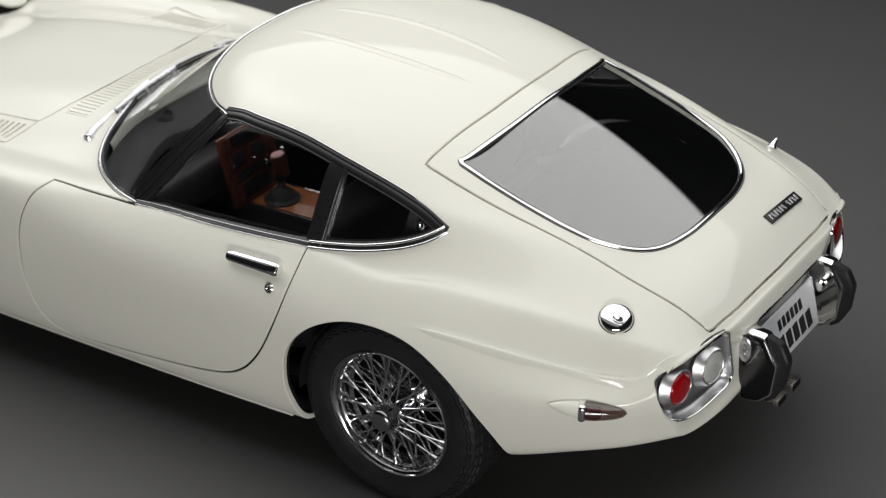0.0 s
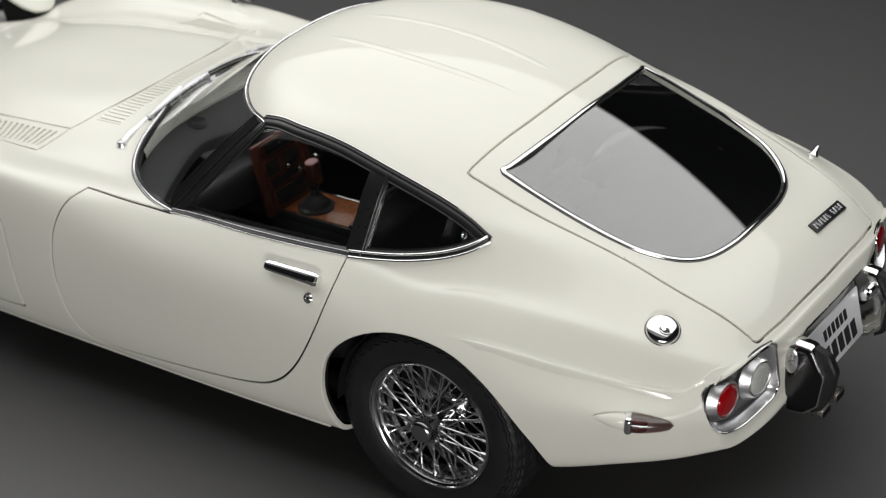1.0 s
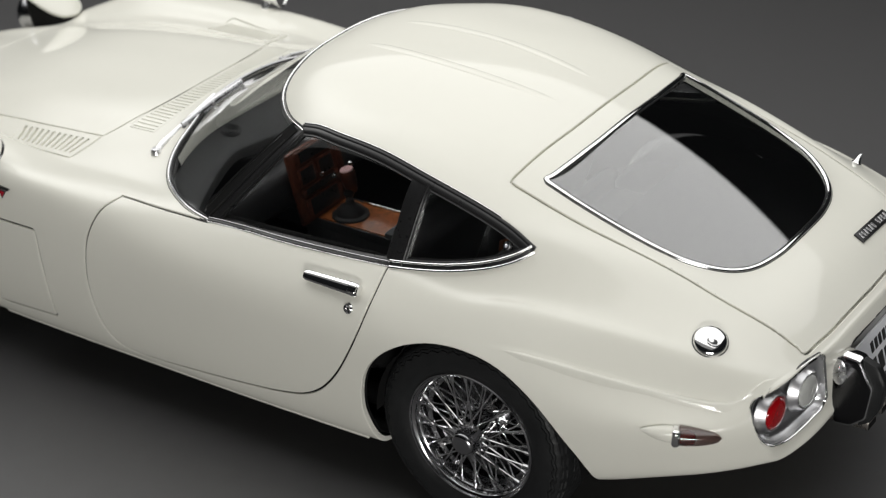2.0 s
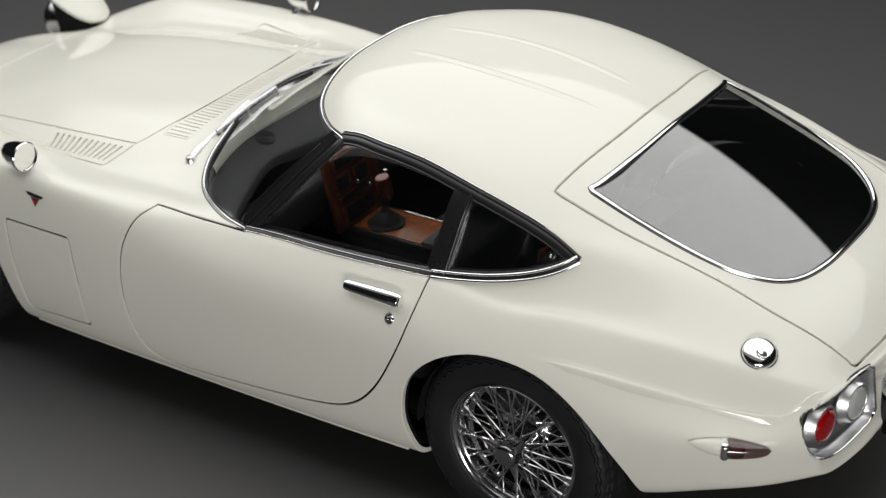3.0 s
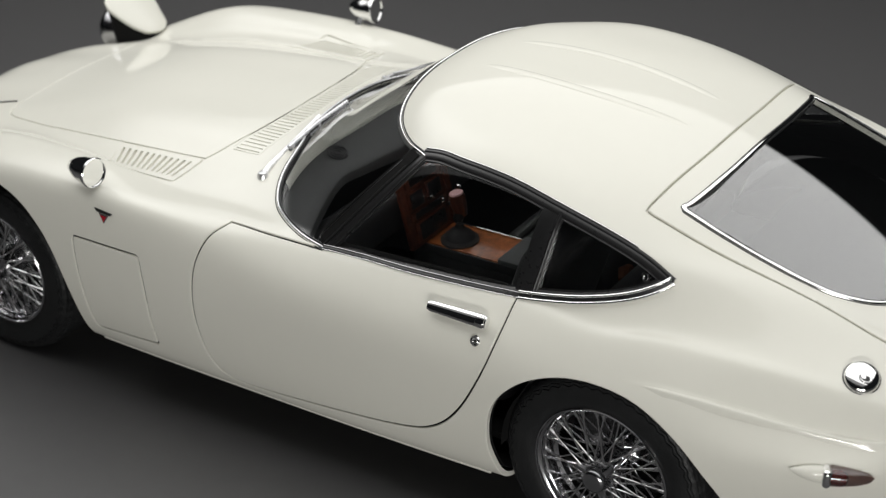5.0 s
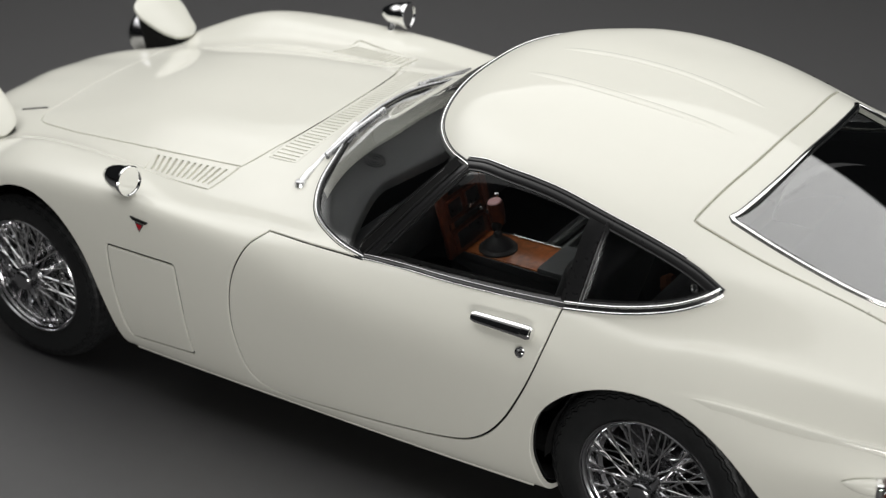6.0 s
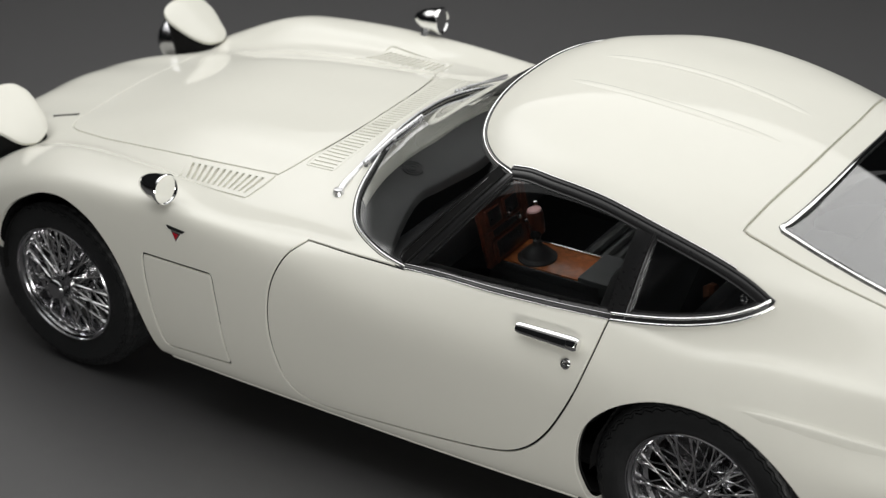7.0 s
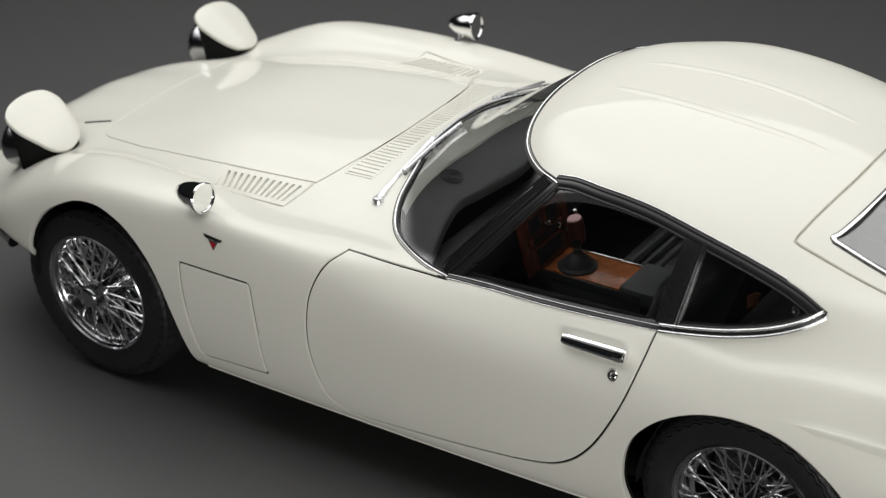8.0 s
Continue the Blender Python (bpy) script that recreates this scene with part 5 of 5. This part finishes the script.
# ---- cabin ----
def cabin():
    bm = bmesh.new()
    box(bm, (1.25, 1.24, .02), pose(1.80, 0, .26))
    part("cabin_floor", bm, MATTBLACK, car, "matt black cabin floor")
    bm = bmesh.new()
    box(bm, (.40, .17, .21), pose(1.50, -.035, .384), .012)
    box(bm, (.40, .008, .030), pose(1.50, -.118, .480), .002)
    box(bm, (.40, .008, .030), pose(1.50, .048, .480), .002)
    console = part("centre_console", bm, LEATHER, car, "black centre console with wooden top")
    bm = bmesh.new()
    box(bm, (.300, .150, .008), pose(1.478, -.035, .492), .002)
    part("console_top", bm, WOOD, console, "varnished orange-brown wooden top")
    bm = bmesh.new()
    box(bm, (.12, .17, .05), pose(1.685, -.035, .487), .006)
    part("armrest", bm, SLATE, console, "slate grey armrest box")
    bm = bmesh.new()
    box(bm, (.20, .006, .008), pose(1.53, .038, .500), .002)
    part("console_bead", bm, CHROME, console)
    bm = bmesh.new()
    lathe(bm, [(.062, -.002), (.062, .006), (.050, .012), (.046, .022), (.030, .036), (.016, .046), (.012, .060), (0, .060)], pose(1.440, -.050, .496), 32)
    boot = part("gear_boot", bm, LEATHER, console, "black rubber gear boot")
    bm = bmesh.new()
    tube(bm, [(1.438, -.050, .54), (1.420, -.025, .60)], .007, 8)
    part("gear_stick", bm, CHROME, console)
    bm = bmesh.new()
    lathe(bm, [(.008, -.07), (.020, -.066), (.026, -.03), (.027, .0), (.024, .012), (0, .015)], pose(1.418, -.024, .632, 6, -8, 0), 24)
    knob = part("gear_knob", bm, DARKWOOD, console, "dark wooden gear knob")
    bm = bmesh.new()
    lathe(bm, [(.023, .012), (.021, .0165), (0, .019)], pose(1.418, -.024, .632, 6, -8, 0), 20)
    part("knob_cap", bm, PINK, console, "pale pink knob cap")
    bm = bmesh.new()
    lathe(bm, [(0, -.018), (.013, -.013), (.018, 0), (.013, .013), (0, .018)], pose(1.428, -.036, .566), 20)
    part("stick_collar", bm, BLACK, console, "glossy black collar")
    # small chrome switch knob, added for a bright dot behind the gear knob
    bm = bmesh.new()
    lathe(bm, [(.003, -.09), (.003, -.008), (.008, -.004), (.009, 0), (.007, .006), (0, .009)], pose(1.373, .050, .624), 14)
    part("switch_knob", bm, CHROME, console, "small chrome knob on a rod")
    # dashboard and centre stack
    bm = bmesh.new()
    box(bm, (.13, 1.14, .14), pose(1.225, 0, .60, 0, 0, 0), .03, 3)
    dash = part("dashboard", bm, LEATHER, car, "black dashboard with wooden instrument panels")
    stack = pose(1.322, -.068, .615, 0, -12, 0)
    bm = bmesh.new()
    box(bm, (.02, .235, .25), stack, .006)
    part("centre_stack", bm, DARKWOOD, dash, "dark wooden centre stack")
    for y, z, w, h in ((-.052, .030, .082, .064), (.044, .030, .082, .064), (0, .096, .180, .048), (0, -.022, .190, .026), (0, -.078, .175, .070)):
        bm = bmesh.new()
        box(bm, (.010, w, h), stack @ pose(.012, y, z), .006)
        gauge = part("gauge_bezel", bm, DARKWOOD, dash, "wooden gauge surround")
        bm = bmesh.new()
        box(bm, (.006, w * .8, h * .78), stack @ pose(.0165, y, z), .004)
        part("gauge_face", bm, BLACK, dash, "black gauge face")
    bm = bmesh.new()
    box(bm, (.012, .030, .25), stack @ pose(.008, .118, 0), .004)
    part("stack_edge", bm, DARKWOOD, dash, "lighter wooden edge strip")
    for y, z in ((.055, -.022), (.085, -.048), (.005, .010)):
        bm = bmesh.new()
        lathe(bm, [(.008, 0), (.008, .014), (.005, .018), (0, .018)], stack @ pose(.014, y, z, 0, 90, 0), 14)
        part("switch", bm, CHROME, dash)
    # seats
    for y in (-.34, .34):
        bm = bmesh.new()
        box(bm, (.48, .44, .13), pose(1.66, y, .345, 0, -6, 0), .05, 4)
        seat = part("seat", bm, LEATHER, car, "black leather bucket seat")
        bm = bmesh.new()
        box(bm, (.12, .44, .56), pose(1.955, y, .58, 0, 20, 0), .05, 4)
        part("seat_back", bm, LEATHER, seat)
        for k in range(7):
            bm = bmesh.new()
            tube(bm, [(1.875 + .0, y + (k - 3) * .05, .42), (1.955, y + (k - 3) * .05, .66)], .012, 6)
            part("seat_rib", bm, LEATHER, seat)
        for k in range(9):
            bm = bmesh.new()
            tube(bm, [(1.50 + k * .042, y - .19, .408 - k * .003), (1.50 + k * .042, y + .19, .408 - k * .003)], .013, 6)
            part("cushion_rib", bm, RIB, seat)
    bm = bmesh.new()
    lathe(bm, [(.19, -.010), (.20, 0), (.19, .010), (.18, 0), (.19, -.010)], pose(1.47, .34, .70, 0, 68, 0), 40)
    wheel_ob = part("steering_wheel", bm, DARKWOOD, car, "wood-rimmed steering wheel")
    for a in (90, 210, 330):
        bm = bmesh.new()
        box(bm, (.17, .022, .006), pose(1.47, .34, .70, 0, 68, 0) @ pose(0, 0, 0, 0, 0, a) @ pose(.095, 0, 0), .002)
        part("spoke", bm, SATIN, wheel_ob)
    # shelf behind the seats with a wooden box
    bm = bmesh.new()
    box(bm, (.80, 1.06, .03), pose(2.48, 0, .50), .01)
    part("rear_shelf", bm, LEATHER, car, "black carpeted rear shelf")
    bm = bmesh.new()
    box(bm, (.05, 1.06, .34), pose(2.09, 0, .40), .01)
    part("bulkhead", bm, LEATHER, car, "black cabin bulkhead")
    bm = bmesh.new()
    lathe(bm, [(.055, -.02), (.058, 0), (.050, .014), (0, .016)], pose(2.030, 0, .485, 0, 70, 20), 8)
    part("ashtray", bm, BROWN, car, "brown wooden ashtray")
    # quarter window latches
    for right in (False, True):
        m = seat_at((2.404, .9027), SIDE, right=right)
        bm = bmesh.new()
        lathe(bm, [(.013, -.012), (.013, .002), (.009, .008), (.005, .008), (.004, .002), (0, .002)], m, 20)
        part("window_latch", bm, CHROME, car, "round chrome window latch")
    # grey dash pad under the windshield, its rear edge scooped out before the driver
    edge = curved([(1.290, -.62), (1.262, -.575), (1.203, -.42), (1.168, -.27), (1.182, -.19), (1.205, -.02), (1.205, .02), (1.182, .19), (1.168, .27), (1.203, .42), (1.262, .575), (1.290, .62)], 5)
    front = curved([(1.262, -.635), (1.195, -.60), (1.125, -.53), (1.092, -.46), (1.055, -.31), (1.045, -.17), (1.048, 0), (1.045, .17), (1.055, .31), (1.092, .46), (1.125, .53), (1.195, .60), (1.262, .635)], 6)
    front = np.stack([np.interp(edge[:, 1], front[:, 1], front[:, 0]), edge[:, 1]], 1)
    level = lambda x, y: .806 - .27 * (x - 1.0) - .10 * y * y
    bm = bmesh.new()
    rings = []
    for t, drop in ((0, .004), (.33, 0), (.66, 0), (.96, 0), (1.0, .004), (1.0, .03)):
        rings.append([bm.verts.new((x, y, level(x, y) - drop)) for x, y in (front * (1 - t) + edge * t)])
    for a, b in zip(rings, rings[1:]):
        for k in range(len(edge) - 1):
            bm.faces.new((a[k], a[k + 1], b[k + 1], b[k]))
    part("dash_pad", bm, DASH, dash, "dark grey dash pad", 60)
    # ivory lip between the pad and the foot of the glass
    foot = curved([(1.077, -.44), (1.038, -.30), (1.003, -.16), (.993, 0)], 6)
    foot = np.concatenate([foot, (foot * (1, -1))[-2::-1]])
    half = on_body(np.stack([foot[:, 0], -np.abs(foot[:, 1])], 1), TOP)[0]
    pad = np.stack([np.interp(foot[:, 1], front[:, 1], front[:, 0]), foot[:, 1]], 1)
    bm = bmesh.new()
    rings = [[bm.verts.new((f[0], f[1], h[2] - .026)) for f, h in zip(foot, half)],
             [bm.verts.new((p[0], p[1], level(p[0], p[1]) + .006)) for p in pad],
             [bm.verts.new((p[0] + .001, p[1], level(p[0], p[1]) - .02)) for p in pad]]
    for a, b in zip(rings, rings[1:]):
        for k in range(len(foot) - 1):
            bm.faces.new((a[k], a[k + 1], b[k + 1], b[k]))
    part("cowl_lip", bm, PAINT, dash, "ivory lip at the foot of the glass", 40)
    # round speaker grille on the pad
    m = Matrix.Translation((1.085, -.19, level(1.085, -.19) + .001)) @ pose(0, 0, 0, 3, 15, 0)
    bm = bmesh.new()
    for r in (.034, .024, .013):
        lathe(bm, [(r, 0), (r, .003), (r - .004, .003), (r - .004, 0), (r, 0)], m, 28)
    part("speaker_grille", bm, BLACK, dash, "round dark speaker grille")


cabin()


# luggage deck under the rear window
def luggage_deck():
    plan = [(2.36, .66), (2.74, .66), (2.90, .60), (2.98, .52)]
    plan = plan + [(x, -y) for x, y in plan[::-1]]
    bm = bmesh.new()
    lo = [bm.verts.new(Vector((x, y, .648))) for x, y in plan]
    hi = [bm.verts.new(Vector((x, y, .660))) for x, y in plan]
    bm.faces.new(hi), bm.faces.new(lo[::-1])
    for i in range(len(plan)):
        bm.faces.new((lo[i - 1], lo[i], hi[i], hi[i - 1]))
    return part("luggage_deck", bm, MATTBLACK, car, "matt black luggage deck")


luggage_deck()
